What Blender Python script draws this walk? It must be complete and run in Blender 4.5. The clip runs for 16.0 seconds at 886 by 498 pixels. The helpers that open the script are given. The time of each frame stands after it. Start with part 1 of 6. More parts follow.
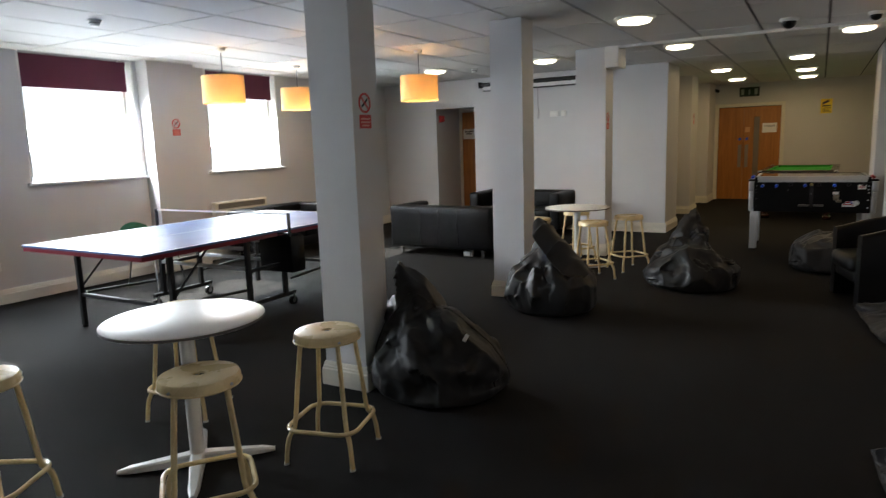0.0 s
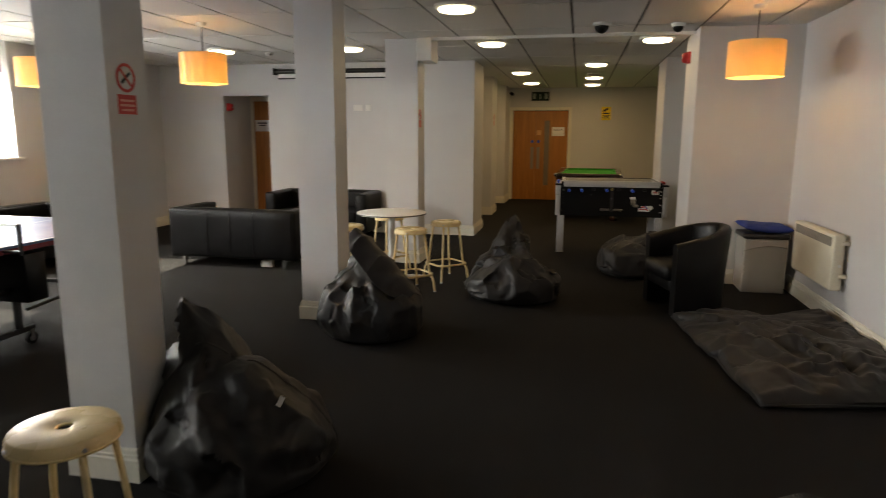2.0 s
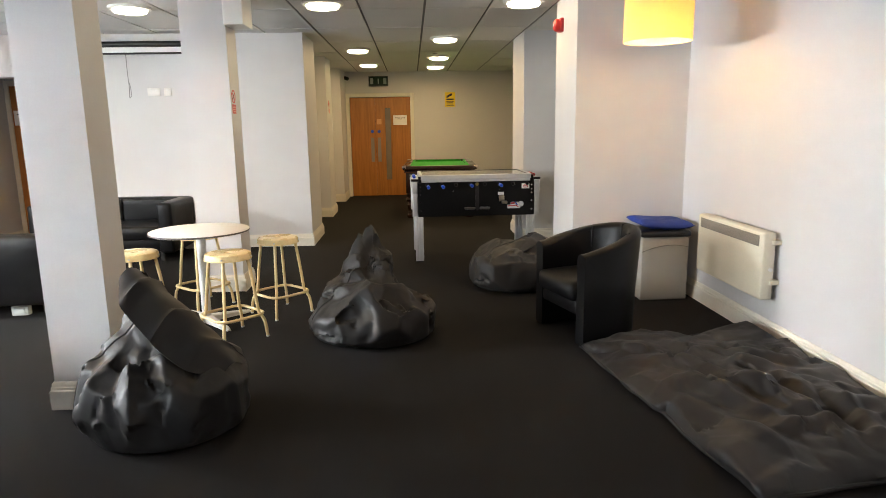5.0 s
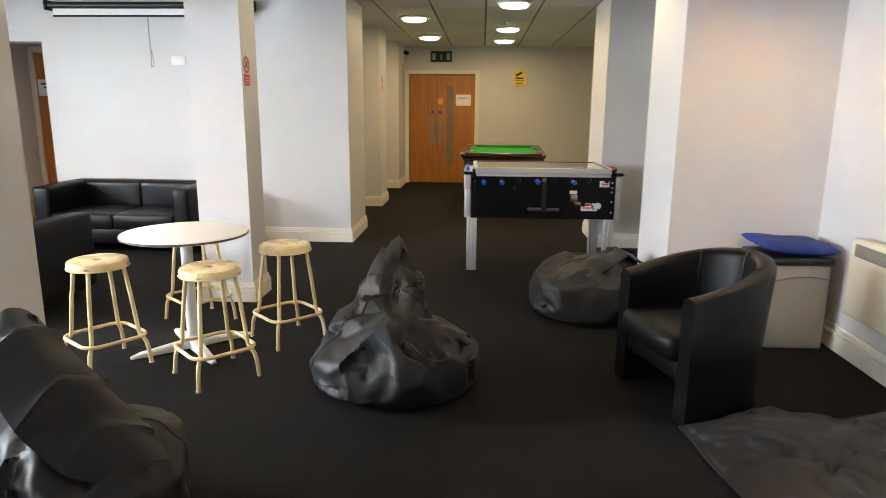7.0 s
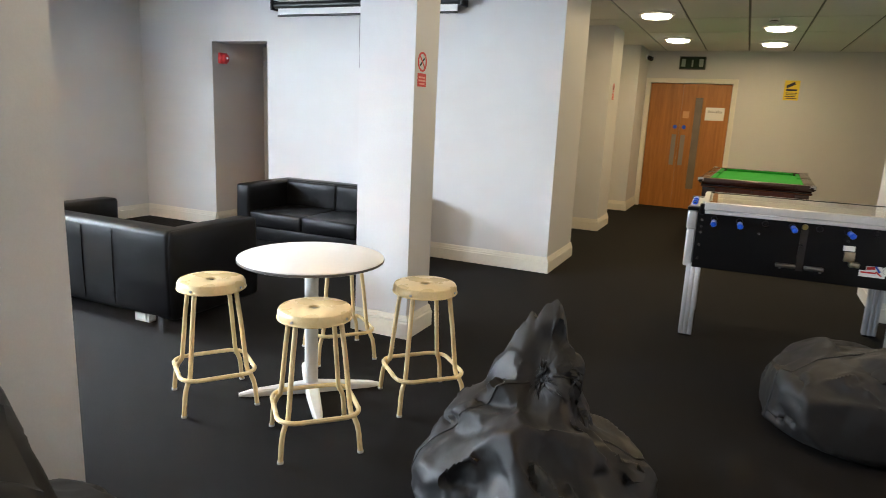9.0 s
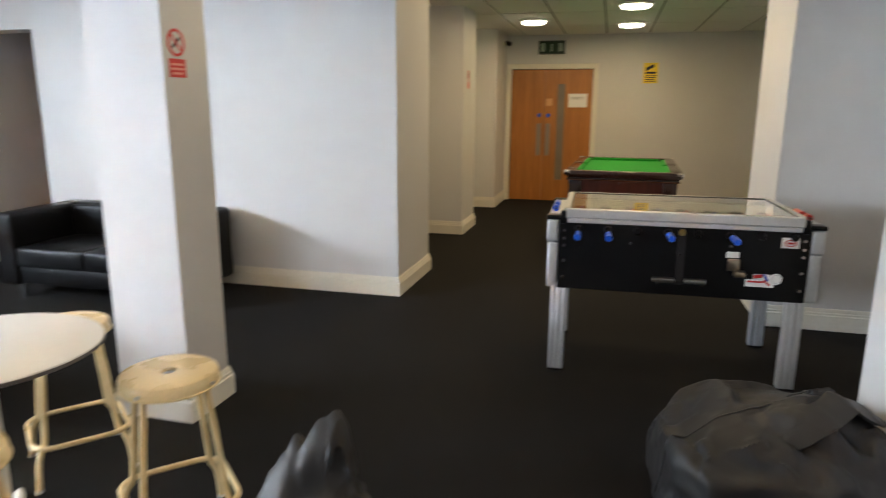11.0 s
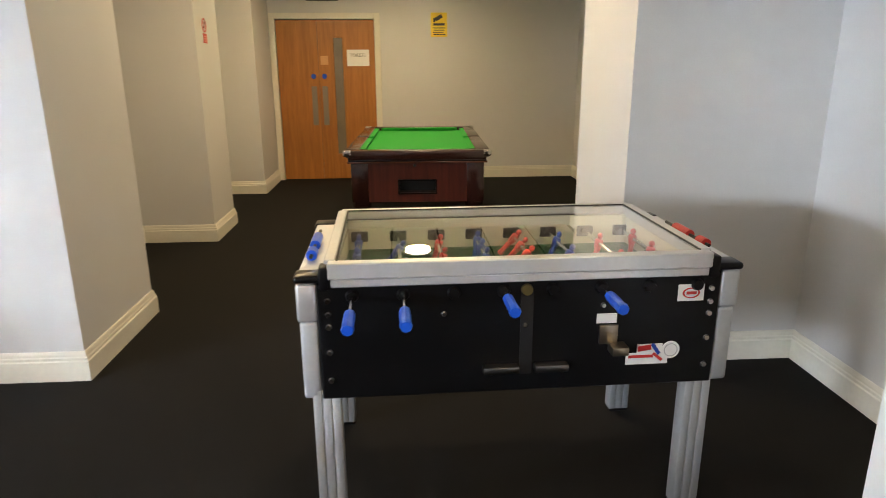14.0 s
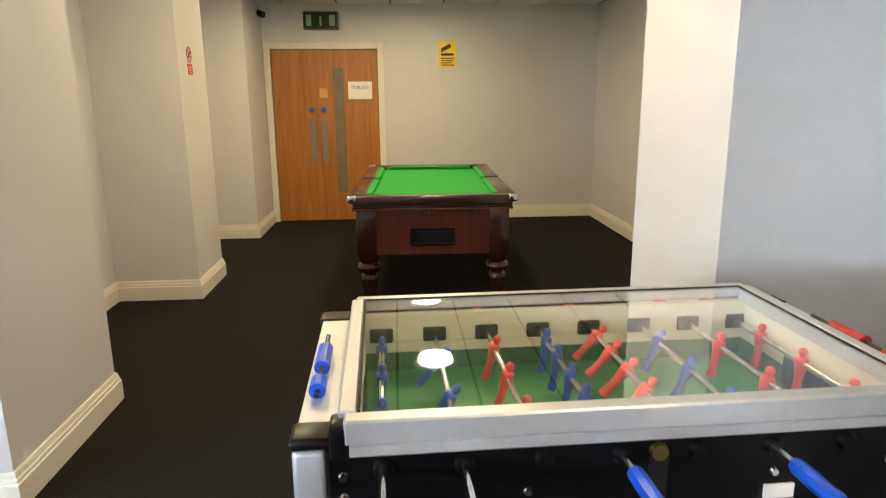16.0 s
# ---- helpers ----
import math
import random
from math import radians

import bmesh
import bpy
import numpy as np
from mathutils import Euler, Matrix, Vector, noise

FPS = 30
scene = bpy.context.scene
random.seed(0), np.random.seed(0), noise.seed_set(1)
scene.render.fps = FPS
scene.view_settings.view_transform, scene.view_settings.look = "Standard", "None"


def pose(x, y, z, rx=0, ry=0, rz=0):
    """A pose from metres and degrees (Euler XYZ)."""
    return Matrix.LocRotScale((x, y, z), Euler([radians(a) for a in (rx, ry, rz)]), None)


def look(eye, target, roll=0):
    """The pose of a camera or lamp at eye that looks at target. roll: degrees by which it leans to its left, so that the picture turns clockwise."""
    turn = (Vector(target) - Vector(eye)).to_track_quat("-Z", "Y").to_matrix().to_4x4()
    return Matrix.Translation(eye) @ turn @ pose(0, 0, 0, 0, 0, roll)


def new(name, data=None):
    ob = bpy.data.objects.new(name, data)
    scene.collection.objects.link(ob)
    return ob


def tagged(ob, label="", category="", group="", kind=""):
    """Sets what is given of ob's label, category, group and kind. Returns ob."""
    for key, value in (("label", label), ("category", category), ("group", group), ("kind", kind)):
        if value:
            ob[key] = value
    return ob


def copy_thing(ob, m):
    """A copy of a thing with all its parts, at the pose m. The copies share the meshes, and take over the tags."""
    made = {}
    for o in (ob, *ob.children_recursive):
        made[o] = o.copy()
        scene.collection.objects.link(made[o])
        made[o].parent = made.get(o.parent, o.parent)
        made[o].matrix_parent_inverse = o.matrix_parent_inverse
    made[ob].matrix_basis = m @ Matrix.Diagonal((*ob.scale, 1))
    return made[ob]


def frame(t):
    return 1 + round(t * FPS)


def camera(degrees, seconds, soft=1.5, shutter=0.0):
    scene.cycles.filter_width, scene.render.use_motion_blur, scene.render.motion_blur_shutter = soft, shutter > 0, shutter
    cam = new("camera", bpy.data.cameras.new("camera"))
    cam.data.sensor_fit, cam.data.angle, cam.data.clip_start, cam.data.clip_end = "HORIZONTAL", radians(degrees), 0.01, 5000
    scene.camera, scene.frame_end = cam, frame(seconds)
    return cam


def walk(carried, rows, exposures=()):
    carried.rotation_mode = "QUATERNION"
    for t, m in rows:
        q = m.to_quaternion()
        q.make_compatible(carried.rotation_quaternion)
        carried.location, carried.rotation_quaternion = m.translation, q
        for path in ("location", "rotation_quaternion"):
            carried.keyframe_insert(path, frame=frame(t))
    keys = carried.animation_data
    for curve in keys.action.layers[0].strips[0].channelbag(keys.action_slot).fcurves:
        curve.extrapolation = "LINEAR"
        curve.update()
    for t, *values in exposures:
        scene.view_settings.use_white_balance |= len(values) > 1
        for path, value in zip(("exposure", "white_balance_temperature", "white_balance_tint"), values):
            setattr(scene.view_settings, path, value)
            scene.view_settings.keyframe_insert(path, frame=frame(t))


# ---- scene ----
cam = camera(68.7, 16.0, soft=0.85, shutter=0.35)
PATH = [
    (0, (0.157, -0.116, 1.47), (-0.835, 1.59, 1.148), -1.9),
    (0.5, (-0.012, -0.005, 1.491), (-1.067, 1.638, 1.06), -0.7),
    (1, (-0.116, 0.184, 1.468), (-1.104, 1.876, 1.07), 0.7),
    (1.5, (-0.183, 0.376, 1.481), (-0.856, 2.207, 1.043), 1.0),
    (2, (-0.326, 0.599, 1.495), (-0.726, 2.527, 1.147), 0.3),
    (2.5, (-0.428, 0.802, 1.462), (-0.584, 2.749, 1.033), -0.7),
    (3, (-0.494, 1.055, 1.461), (-0.583, 3.02, 1.098), 0.2),
    (3.5, (-0.527, 1.266, 1.458), (-0.568, 3.219, 1.031), -0.0),
    (4, (-0.568, 1.539, 1.482), (-0.511, 3.507, 1.128), -0.3),
    (4.2, (-0.592, 1.642, 1.464), (-0.498, 3.602, 1.078), -1.0),
    (6.5, (-0.536, 3.024, 1.436), (-0.536, 4.994, 1.094), 0.5),
    (7, (-0.455, 3.305, 1.437), (-0.568, 5.255, 1.01), 0.5),
    (7.5, (-0.422, 3.587, 1.451), (-0.654, 5.542, 1.099), 1.9),
    (8, (-0.381, 3.88, 1.443), (-0.806, 5.793, 1.048), -0.3),
    (8.2, (-0.364, 3.993, 1.442), (-0.893, 5.885, 1.067), 0.6),
    (10.3, (-0.293, 4.996, 1.449), (-1.214, 6.703, 0.961), 1.8),
    (10.5, (-0.293, 5.121, 1.446), (-1.126, 6.868, 0.942), 1.3),
    (11, (-0.3, 5.444, 1.456), (-0.78, 7.338, 1.029), 0.4),
    (11.5, (-0.329, 5.733, 1.452), (-0.461, 7.689, 1.059), -1.0),
    (12, (-0.31, 6.014, 1.447), (-0.337, 7.974, 1.048), 0.9),
    (12.5, (-0.297, 6.297, 1.457), (-0.267, 8.244, 1.001), -0.6),
    (13, (-0.326, 6.592, 1.473), (-0.232, 8.549, 1.069), -1.5),
    (13.5, (-0.32, 6.847, 1.479), (-0.3, 8.793, 1.018), -0.2),
    (14, (-0.277, 7.117, 1.488), (-0.159, 9.036, 0.94), -0.3),
    (14.5, (-0.32, 7.362, 1.497), (-0.074, 9.267, 0.941), -0.9),
    (15, (-0.38, 7.591, 1.501), (-0.12, 9.507, 0.991), -2.6),
    (15.5, (-0.403, 7.743, 1.511), (-0.255, 9.659, 0.957), -2.1),
    (16, (-0.396, 7.864, 1.497), (-0.263, 9.806, 1.038), -0.5),
]
EXPO = [(0.0, 1.6, 6500, 7), (1.0, 1.5, 6500, 7), (1.5, 1.5, 7100, 8), (2.0, 1.65, 7700, 9), (2.5, 2.3, 7400, 8), (3.5, 2.8, 7050, 8), (4.2, 2.85, 6950, 8), (7.0, 2.95, 6350, 7),
        (8.0, 2.95, 6150, 6), (10.5, 2.9, 5900, 6), (11.5, 2.72, 6200, 8), (12.5, 2.95, 6050, 7), (14.0, 3.2, 6150, 7), (16.0, 3.5, 5800, 5)]
walk(cam, [(t, look(eye, target, roll)) for t, eye, target, roll in PATH], EXPO)

# ---- world and light ----
world = bpy.data.worlds.new("world")
scene.world = world
world.use_nodes = True
wn = world.node_tree
sky = wn.nodes.new("ShaderNodeTexSky")
sky.sky_type = "NISHITA"
sky.sun_disc = False
SUN_FROM = Vector((-1.0, -0.12, 0.95)).normalized()
sky.sun_elevation = math.asin(SUN_FROM.z)
sky.sun_rotation = math.atan2(SUN_FROM.x, SUN_FROM.y)
wn.links.new(sky.outputs["Color"], wn.nodes["Background"].inputs["Color"])
wn.nodes["Background"].inputs["Strength"].default_value = 0.15

sun_data = bpy.data.lights.new("sun", "SUN")
sun_data.energy, sun_data.angle, sun_data.color = 5.0, radians(0.6), (1.0, 0.95, 0.87)
sun = new("sun", sun_data)
sun.matrix_basis = look(SUN_FROM * 30, (0, 0, 0))

CEIL = 2.545
WEST, EAST, NORTH = -6.95, 1.74, 10.13
WINDOWS = [(0.72, 2.0), (3.63, 4.92), (5.97, 7.28)]
SILL = 1.2


def area_lamp(name, m, w, h, watts, colour, spread=180):
    d = bpy.data.lights.new(name, "AREA")
    d.shape, d.size, d.size_y, d.energy, d.color = "RECTANGLE", w, h, watts, colour
    d.spread = radians(spread)
    ob = new(name, d)
    ob.matrix_basis = m
    return ob


# the sky's light in each window opening
for y0, y1 in WINDOWS:
    yc = (y0 + y1) / 2
    area_lamp("window_daylight", look((WEST - 0.22, yc, 1.75), (WEST + 1.6, yc, 0.1)), y1 - y0 - 0.1, 0.62, 36, (0.84, 0.91, 1.0))


# ---- materials ----
def nodes_of(name):
    m = bpy.data.materials.new(name)
    m.use_nodes = True
    return m, m.node_tree, m.node_tree.nodes["Principled BSDF"]


def surface(name, colour, rough=0.6, metal=0.0, var=0.12, scale=3.0, fine=60.0, bump=0.1, depth=0.002, spec=0.5, rvar=0.1, dark=None, sheen=0.0):
    """Paint, cloth, metal or plastic, with a broad and a fine variation and a relief."""
    m, t, b = nodes_of(name)
    co = t.nodes.new("ShaderNodeTexCoord")
    broad, grain = t.nodes.new("ShaderNodeTexNoise"), t.nodes.new("ShaderNodeTexNoise")
    broad.inputs["Scale"].default_value, grain.inputs["Scale"].default_value = scale, fine
    broad.inputs["Detail"].default_value, grain.inputs["Detail"].default_value = 5, 3
    for n in (broad, grain):
        t.links.new(co.outputs["Object"], n.inputs["Vector"])
    mix = t.nodes.new("ShaderNodeMix")
    mix.data_type = "RGBA"
    d = dark or [c * (1 - var) for c in colour]
    mix.inputs["A"].default_value = (*d, 1)
    mix.inputs["B"].default_value = (*[min(1, c * (1 + var * 0.5)) for c in colour], 1)
    add = t.nodes.new("ShaderNodeMath")
    add.operation = "MULTIPLY_ADD"
    t.links.new(grain.outputs["Fac"], add.inputs[0])
    add.inputs[1].default_value = 0.5
    half = t.nodes.new("ShaderNodeMath")
    half.operation = "MULTIPLY"
    half.inputs[1].default_value = 0.5
    t.links.new(broad.outputs["Fac"], half.inputs[0])
    t.links.new(half.outputs[0], add.inputs[2])
    ramp = t.nodes.new("ShaderNodeMapRange")
    ramp.inputs["From Min"].default_value, ramp.inputs["From Max"].default_value = 0.33, 0.67
    t.links.new(add.outputs[0], ramp.inputs["Value"])
    t.links.new(ramp.outputs[0], mix.inputs["Factor"])
    t.links.new(mix.outputs["Result"], b.inputs["Base Color"])
    rr = t.nodes.new("ShaderNodeMapRange")
    rr.inputs["To Min"].default_value, rr.inputs["To Max"].default_value = max(0.02, rough - rvar), min(1, rough + rvar)
    t.links.new(broad.outputs["Fac"], rr.inputs["Value"])
    t.links.new(rr.outputs[0], b.inputs["Roughness"])
    b.inputs["Metallic"].default_value = metal
    b.inputs["Specular IOR Level"].default_value = spec
    if sheen:
        b.inputs["Sheen Weight"].default_value = sheen
    if bump:
        bp = t.nodes.new("ShaderNodeBump")
        bp.inputs["Strength"].default_value, bp.inputs["Distance"].default_value = bump, depth
        t.links.new(grain.outputs["Fac"], bp.inputs["Height"])
        t.links.new(bp.outputs[0], b.inputs["Normal"])
    return m


def wood(name, light, dark, rough=0.4, stretch=(14, 14, 0.7), coat=0.0):
    m, t, b = nodes_of(name)
    co, mp = t.nodes.new("ShaderNodeTexCoord"), t.nodes.new("ShaderNodeMapping")
    mp.inputs["Scale"].default_value = stretch
    n1, n2 = t.nodes.new("ShaderNodeTexNoise"), t.nodes.new("ShaderNodeTexNoise")
    n1.inputs["Scale"].default_value, n1.inputs["Detail"].default_value, n1.inputs["Distortion"].default_value = 1.6, 8, 0.6
    n2.inputs["Scale"].default_value, n2.inputs["Detail"].default_value = 9, 4
    t.links.new(co.outputs["Object"], mp.inputs["Vector"])
    t.links.new(mp.outputs[0], n1.inputs["Vector"])
    t.links.new(mp.outputs[0], n2.inputs["Vector"])
    av = t.nodes.new("ShaderNodeMath")
    av.operation = "MULTIPLY_ADD"
    av.inputs[1].default_value = 0.35
    t.links.new(n2.outputs["Fac"], av.inputs[0])
    h = t.nodes.new("ShaderNodeMath")
    h.operation = "MULTIPLY"
    h.inputs[1].default_value = 0.65
    t.links.new(n1.outputs["Fac"], h.inputs[0])
    t.links.new(h.outputs[0], av.inputs[2])
    r = t.nodes.new("ShaderNodeMapRange")
    r.inputs["From Min"].default_value, r.inputs["From Max"].default_value = 0.35, 0.65
    t.links.new(av.outputs[0], r.inputs["Value"])
    mix = t.nodes.new("ShaderNodeMix")
    mix.data_type = "RGBA"
    mix.inputs["A"].default_value, mix.inputs["B"].default_value = (*dark, 1), (*light, 1)
    t.links.new(r.outputs[0], mix.inputs["Factor"])
    t.links.new(mix.outputs["Result"], b.inputs["Base Color"])
    b.inputs["Roughness"].default_value = rough
    b.inputs["Coat Weight"].default_value = coat
    b.inputs["Coat Roughness"].default_value = 0.15
    return m


def carpet_material():
    m, t, b = nodes_of("charcoal_carpet")
    co = t.nodes.new("ShaderNodeTexCoord")
    fine, mid, big = (t.nodes.new("ShaderNodeTexNoise") for _ in range(3))
    for n, s, d in ((fine, 420, 2), (mid, 45, 3), (big, 1.3, 5)):
        n.inputs["Scale"].default_value, n.inputs["Detail"].default_value = s, d
        t.links.new(co.outputs["Object"], n.inputs["Vector"])
    m1, m2 = t.nodes.new("ShaderNodeMix"), t.nodes.new("ShaderNodeMix")
    for q in (m1, m2):
        q.data_type = "RGBA"
    m1.inputs["A"].default_value, m1.inputs["B"].default_value = (0.006, 0.0057, 0.0056, 1), (0.0165, 0.0155, 0.015, 1)
    t.links.new(fine.outputs["Fac"], m1.inputs["Factor"])
    m2.blend_type = "MULTIPLY"
    m2.inputs["Factor"].default_value = 0.5
    r = t.nodes.new("ShaderNodeMapRange")
    r.inputs["From Min"].default_value, r.inputs["From Max"].default_value = 0.3, 0.7
    r.inputs["To Min"].default_value = 0.55
    av = t.nodes.new("ShaderNodeMath")
    av.operation = "ADD"
    hh = t.nodes.new("ShaderNodeMath")
    hh.operation = "MULTIPLY"
    hh.inputs[1].default_value = 0.5
    t.links.new(mid.outputs["Fac"], av.inputs[0])
    t.links.new(big.outputs["Fac"], av.inputs[1])
    t.links.new(av.outputs[0], hh.inputs[0])
    t.links.new(hh.outputs[0], r.inputs["Value"])
    t.links.new(m1.outputs["Result"], m2.inputs["A"])
    t.links.new(r.outputs[0], m2.inputs["B"])
    t.links.new(m2.outputs["Result"], b.inputs["Base Color"])
    b.inputs["Roughness"].default_value = 0.9
    b.inputs["Specular IOR Level"].default_value = 0.15
    b.inputs["Sheen Weight"].default_value = 0.0
    b.inputs["Sheen Roughness"].default_value = 0.45
    bp = t.nodes.new("ShaderNodeBump")
    bp.inputs["Strength"].default_value, bp.inputs["Distance"].default_value = 0.6, 0.004
    t.links.new(fine.outputs["Fac"], bp.inputs["Height"])
    t.links.new(bp.outputs[0], b.inputs["Normal"])
    return m


def glow(name, colour, strength):
    m, t, b = nodes_of(name)
    b.inputs["Base Color"].default_value = (0.8, 0.8, 0.8, 1)
    b.inputs["Emission Color"].default_value = (*colour, 1)
    b.inputs["Emission Strength"].default_value = strength
    return m


def glass(name, colour=(1, 1, 1), rough=0.0):
    m, t, b = nodes_of(name)
    b.inputs["Base Color"].default_value = (*colour, 1)
    b.inputs["Transmission Weight"].default_value = 1
    b.inputs["Roughness"].default_value = rough
    b.inputs["IOR"].default_value = 1.45
    return m


def shade_material(name, colour, strength):
    """A fabric lampshade, lit from within by its bulb."""
    m, t, b = nodes_of(name)
    co, n = t.nodes.new("ShaderNodeTexCoord"), t.nodes.new("ShaderNodeTexNoise")
    n.inputs["Scale"].default_value = 90
    t.links.new(co.outputs["Object"], n.inputs["Vector"])
    tr, mx = t.nodes.new("ShaderNodeBsdfTranslucent"), t.nodes.new("ShaderNodeMixShader")
    tr.inputs["Color"].default_value = (*colour, 1)
    b.inputs["Base Color"].default_value = (*colour, 1)
    b.inputs["Roughness"].default_value = 0.85
    bp = t.nodes.new("ShaderNodeBump")
    bp.inputs["Strength"].default_value, bp.inputs["Distance"].default_value = 0.2, 0.001
    t.links.new(n.outputs["Fac"], bp.inputs["Height"])
    t.links.new(bp.outputs[0], b.inputs["Normal"])
    mx.inputs[0].default_value = strength
    t.links.new(b.outputs[0], mx.inputs[1])
    t.links.new(tr.outputs[0], mx.inputs[2])
    t.links.new(mx.outputs[0], t.nodes["Material Output"].inputs["Surface"])
    return m


M_WALL = surface("grey_wall_paint", (0.60, 0.595, 0.60), 0.55, var=0.05, scale=1.2, fine=160, bump=0.12, depth=0.001)
M_TRIM = surface("cream_gloss_trim", (0.74, 0.71, 0.63), 0.35, var=0.06, fine=40, bump=0.03)
M_CEIL = surface("ceiling_tile", (0.70, 0.69, 0.67), 0.85, var=0.05, scale=0.9, fine=220, bump=0.25, depth=0.0015)
M_GRID = surface("ceiling_grid", (0.10, 0.095, 0.09), 0.6, var=0.1)
M_CARPET = carpet_material()
M_WHITE = surface("white_paint", (0.80, 0.80, 0.78), 0.4, var=0.04, fine=50, bump=0.03)
M_PLASTIC = surface("white_plastic", (0.78, 0.77, 0.74), 0.35, var=0.04, bump=0)
M_CREAM = surface("cream_enamel", (0.82, 0.65, 0.35), 0.28, var=0.08, scale=8, fine=90, bump=0.03)
M_TOP = surface("white_laminate", (0.87, 0.86, 0.84), 0.34, var=0.03, scale=6, bump=0.01)
M_LEATHER = surface("black_leather", (0.0045, 0.0045, 0.005), 0.38, var=0.25, scale=5, fine=140, bump=0.22, depth=0.0015, spec=0.22)
M_BAG = surface("charcoal_nylon", (0.0155, 0.0152, 0.0162), 0.52, var=0.25, scale=4, fine=300, bump=0.15, depth=0.001, spec=0.35, sheen=0.03)
M_BLACK = surface("black_laminate", (0.004, 0.004, 0.0045), 0.32, var=0.2, bump=0.02, spec=0.22)
M_BLACKM = surface("black_metal", (0.012, 0.012, 0.013), 0.4, var=0.2, bump=0.02)
M_ALU = surface("brushed_aluminium", (0.62, 0.62, 0.63), 0.35, metal=1.0, var=0.08, bump=0.04)
M_ANOD = surface("anodised_aluminium", (0.60, 0.61, 0.63), 0.42, metal=0.6, var=0.06, bump=0.03)
M_PLATE = surface("worn_steel_plate", (0.30, 0.28, 0.25), 0.45, metal=1.0, var=0.12, bump=0.04)
M_CHROME = surface("chrome", (0.75, 0.75, 0.76), 0.12, metal=1.0, var=0.05, bump=0)
M_RED = surface("red_plastic", (0.55, 0.03, 0.03), 0.35, var=0.1, bump=0)
M_BLUE = surface("blue_plastic", (0.02, 0.10, 0.70), 0.3, var=0.1, bump=0)
M_YELLOW = surface("yellow_sign", (0.85, 0.62, 0.03), 0.4, var=0.04, bump=0)
M_PAPER = surface("white_paper", (0.82, 0.82, 0.82), 0.6, var=0.03, bump=0.02)
M_INK = surface("dark_print", (0.03, 0.03, 0.04), 0.6, var=0.1, bump=0)
M_DOOR = wood("oak_veneer", (0.46, 0.185, 0.036), (0.30, 0.112, 0.019), 0.38)
M_MAHOG = wood("dark_mahogany", (0.045, 0.012, 0.008), (0.018, 0.006, 0.005), 0.22, coat=0.5)
M_BAIZE = surface("green_baize", (0.012, 0.30, 0.022), 0.9, var=0.08, scale=2, fine=400, bump=0.2, sheen=0.03)
M_LAMP = glow("lamp_diffuser", (1.0, 0.90, 0.66), 1.75)
M_SHADE = shade_material("ochre_lampshade", (0.93, 0.72, 0.41), 0.45)
M_BLIND = surface("plum_blind", (0.10, 0.016, 0.04), 0.8, var=0.1, fine=300, bump=0.1)
M_TTBLUE = surface("blue_table_top", (0.05, 0.11, 0.30), 0.36, var=0.06, bump=0.01, spec=1.0)
M_GLASS = glass("clear_glass")


# ---- mesh helpers ----
def box(bm, x0, x1, y0, y1, z0, z1, bevel=0.0, seg=2):
    r = bmesh.ops.create_cube(bm, size=1, matrix=Matrix.Translation(((x0 + x1) / 2, (y0 + y1) / 2, (z0 + z1) / 2)) @ Matrix.Diagonal((x1 - x0, y1 - y0, z1 - z0, 1)))
    if bevel:
        es = {e for v in r["verts"] for e in v.link_edges}
        bmesh.ops.bevel(bm, geom=list(es), offset=bevel, segments=seg, affect="EDGES", profile=0.5)


def cyl(bm, p0, p1, r0, r1=None, n=16, caps=True):
    p0, p1 = Vector(p0), Vector(p1)
    d = p1 - p0
    m = Matrix.Translation((p0 + p1) / 2) @ d.to_track_quat("Z", "Y").to_matrix().to_4x4()
    return bmesh.ops.create_cone(bm, cap_ends=caps, segments=n, radius1=r0, radius2=r0 if r1 is None else r1, depth=d.length, matrix=m)["verts"]


def lathe(bm, profile, n=24, m=None):
    """Turns a profile of (radius, height) round z."""
    m = m or Matrix.Identity(4)
    rings = []
    for r, z in profile:
        if r < 1e-5:
            rings.append([bm.verts.new(m @ Vector((0, 0, z)))])
        else:
            rings.append([bm.verts.new(m @ Vector((r * math.cos(2 * math.pi * k / n), r * math.sin(2 * math.pi * k / n), z))) for k in range(n)])
    for a, b in zip(rings, rings[1:]):
        for k in range(n):
            q = [a[k % len(a)], a[(k + 1) % len(a)], b[(k + 1) % len(b)], b[k % len(b)]]
            u = list(dict.fromkeys(q))
            if len(u) > 2:
                bm.faces.new(u)


def tube(bm, pts, r, n=10, closed=False):
    """A round tube along points."""
    pts = [Vector(p) for p in pts]
    c = len(pts)
    rings, up = [], None
    for i, p in enumerate(pts):
        a = pts[(i - 1) % c] if closed or i else p
        b = pts[(i + 1) % c] if closed or i < c - 1 else p
        t = (b - a).normalized()
        if up is None:
            up = t.orthogonal().normalized()
        up = (up - t * up.dot(t)).normalized()
        s = t.cross(up)
        rings.append([bm.verts.new(p + r * (math.cos(2 * math.pi * k / n) * up + math.sin(2 * math.pi * k / n) * s)) for k in range(n)])
    pairs = list(zip(rings, rings[1:])) + ([(rings[-1], rings[0])] if closed else [])
    for a, b in pairs:
        off = 0
        if closed and a is rings[-1]:
            off = min(range(n), key=lambda o: (a[0].co - b[o].co).length)
        for k in range(n):
            bm.faces.new((a[k], a[(k + 1) % n], b[(k + 1 + off) % n], b[(k + off) % n]))
    if not closed:
        bm.faces.new(rings[0][::-1])
        bm.faces.new(rings[-1])


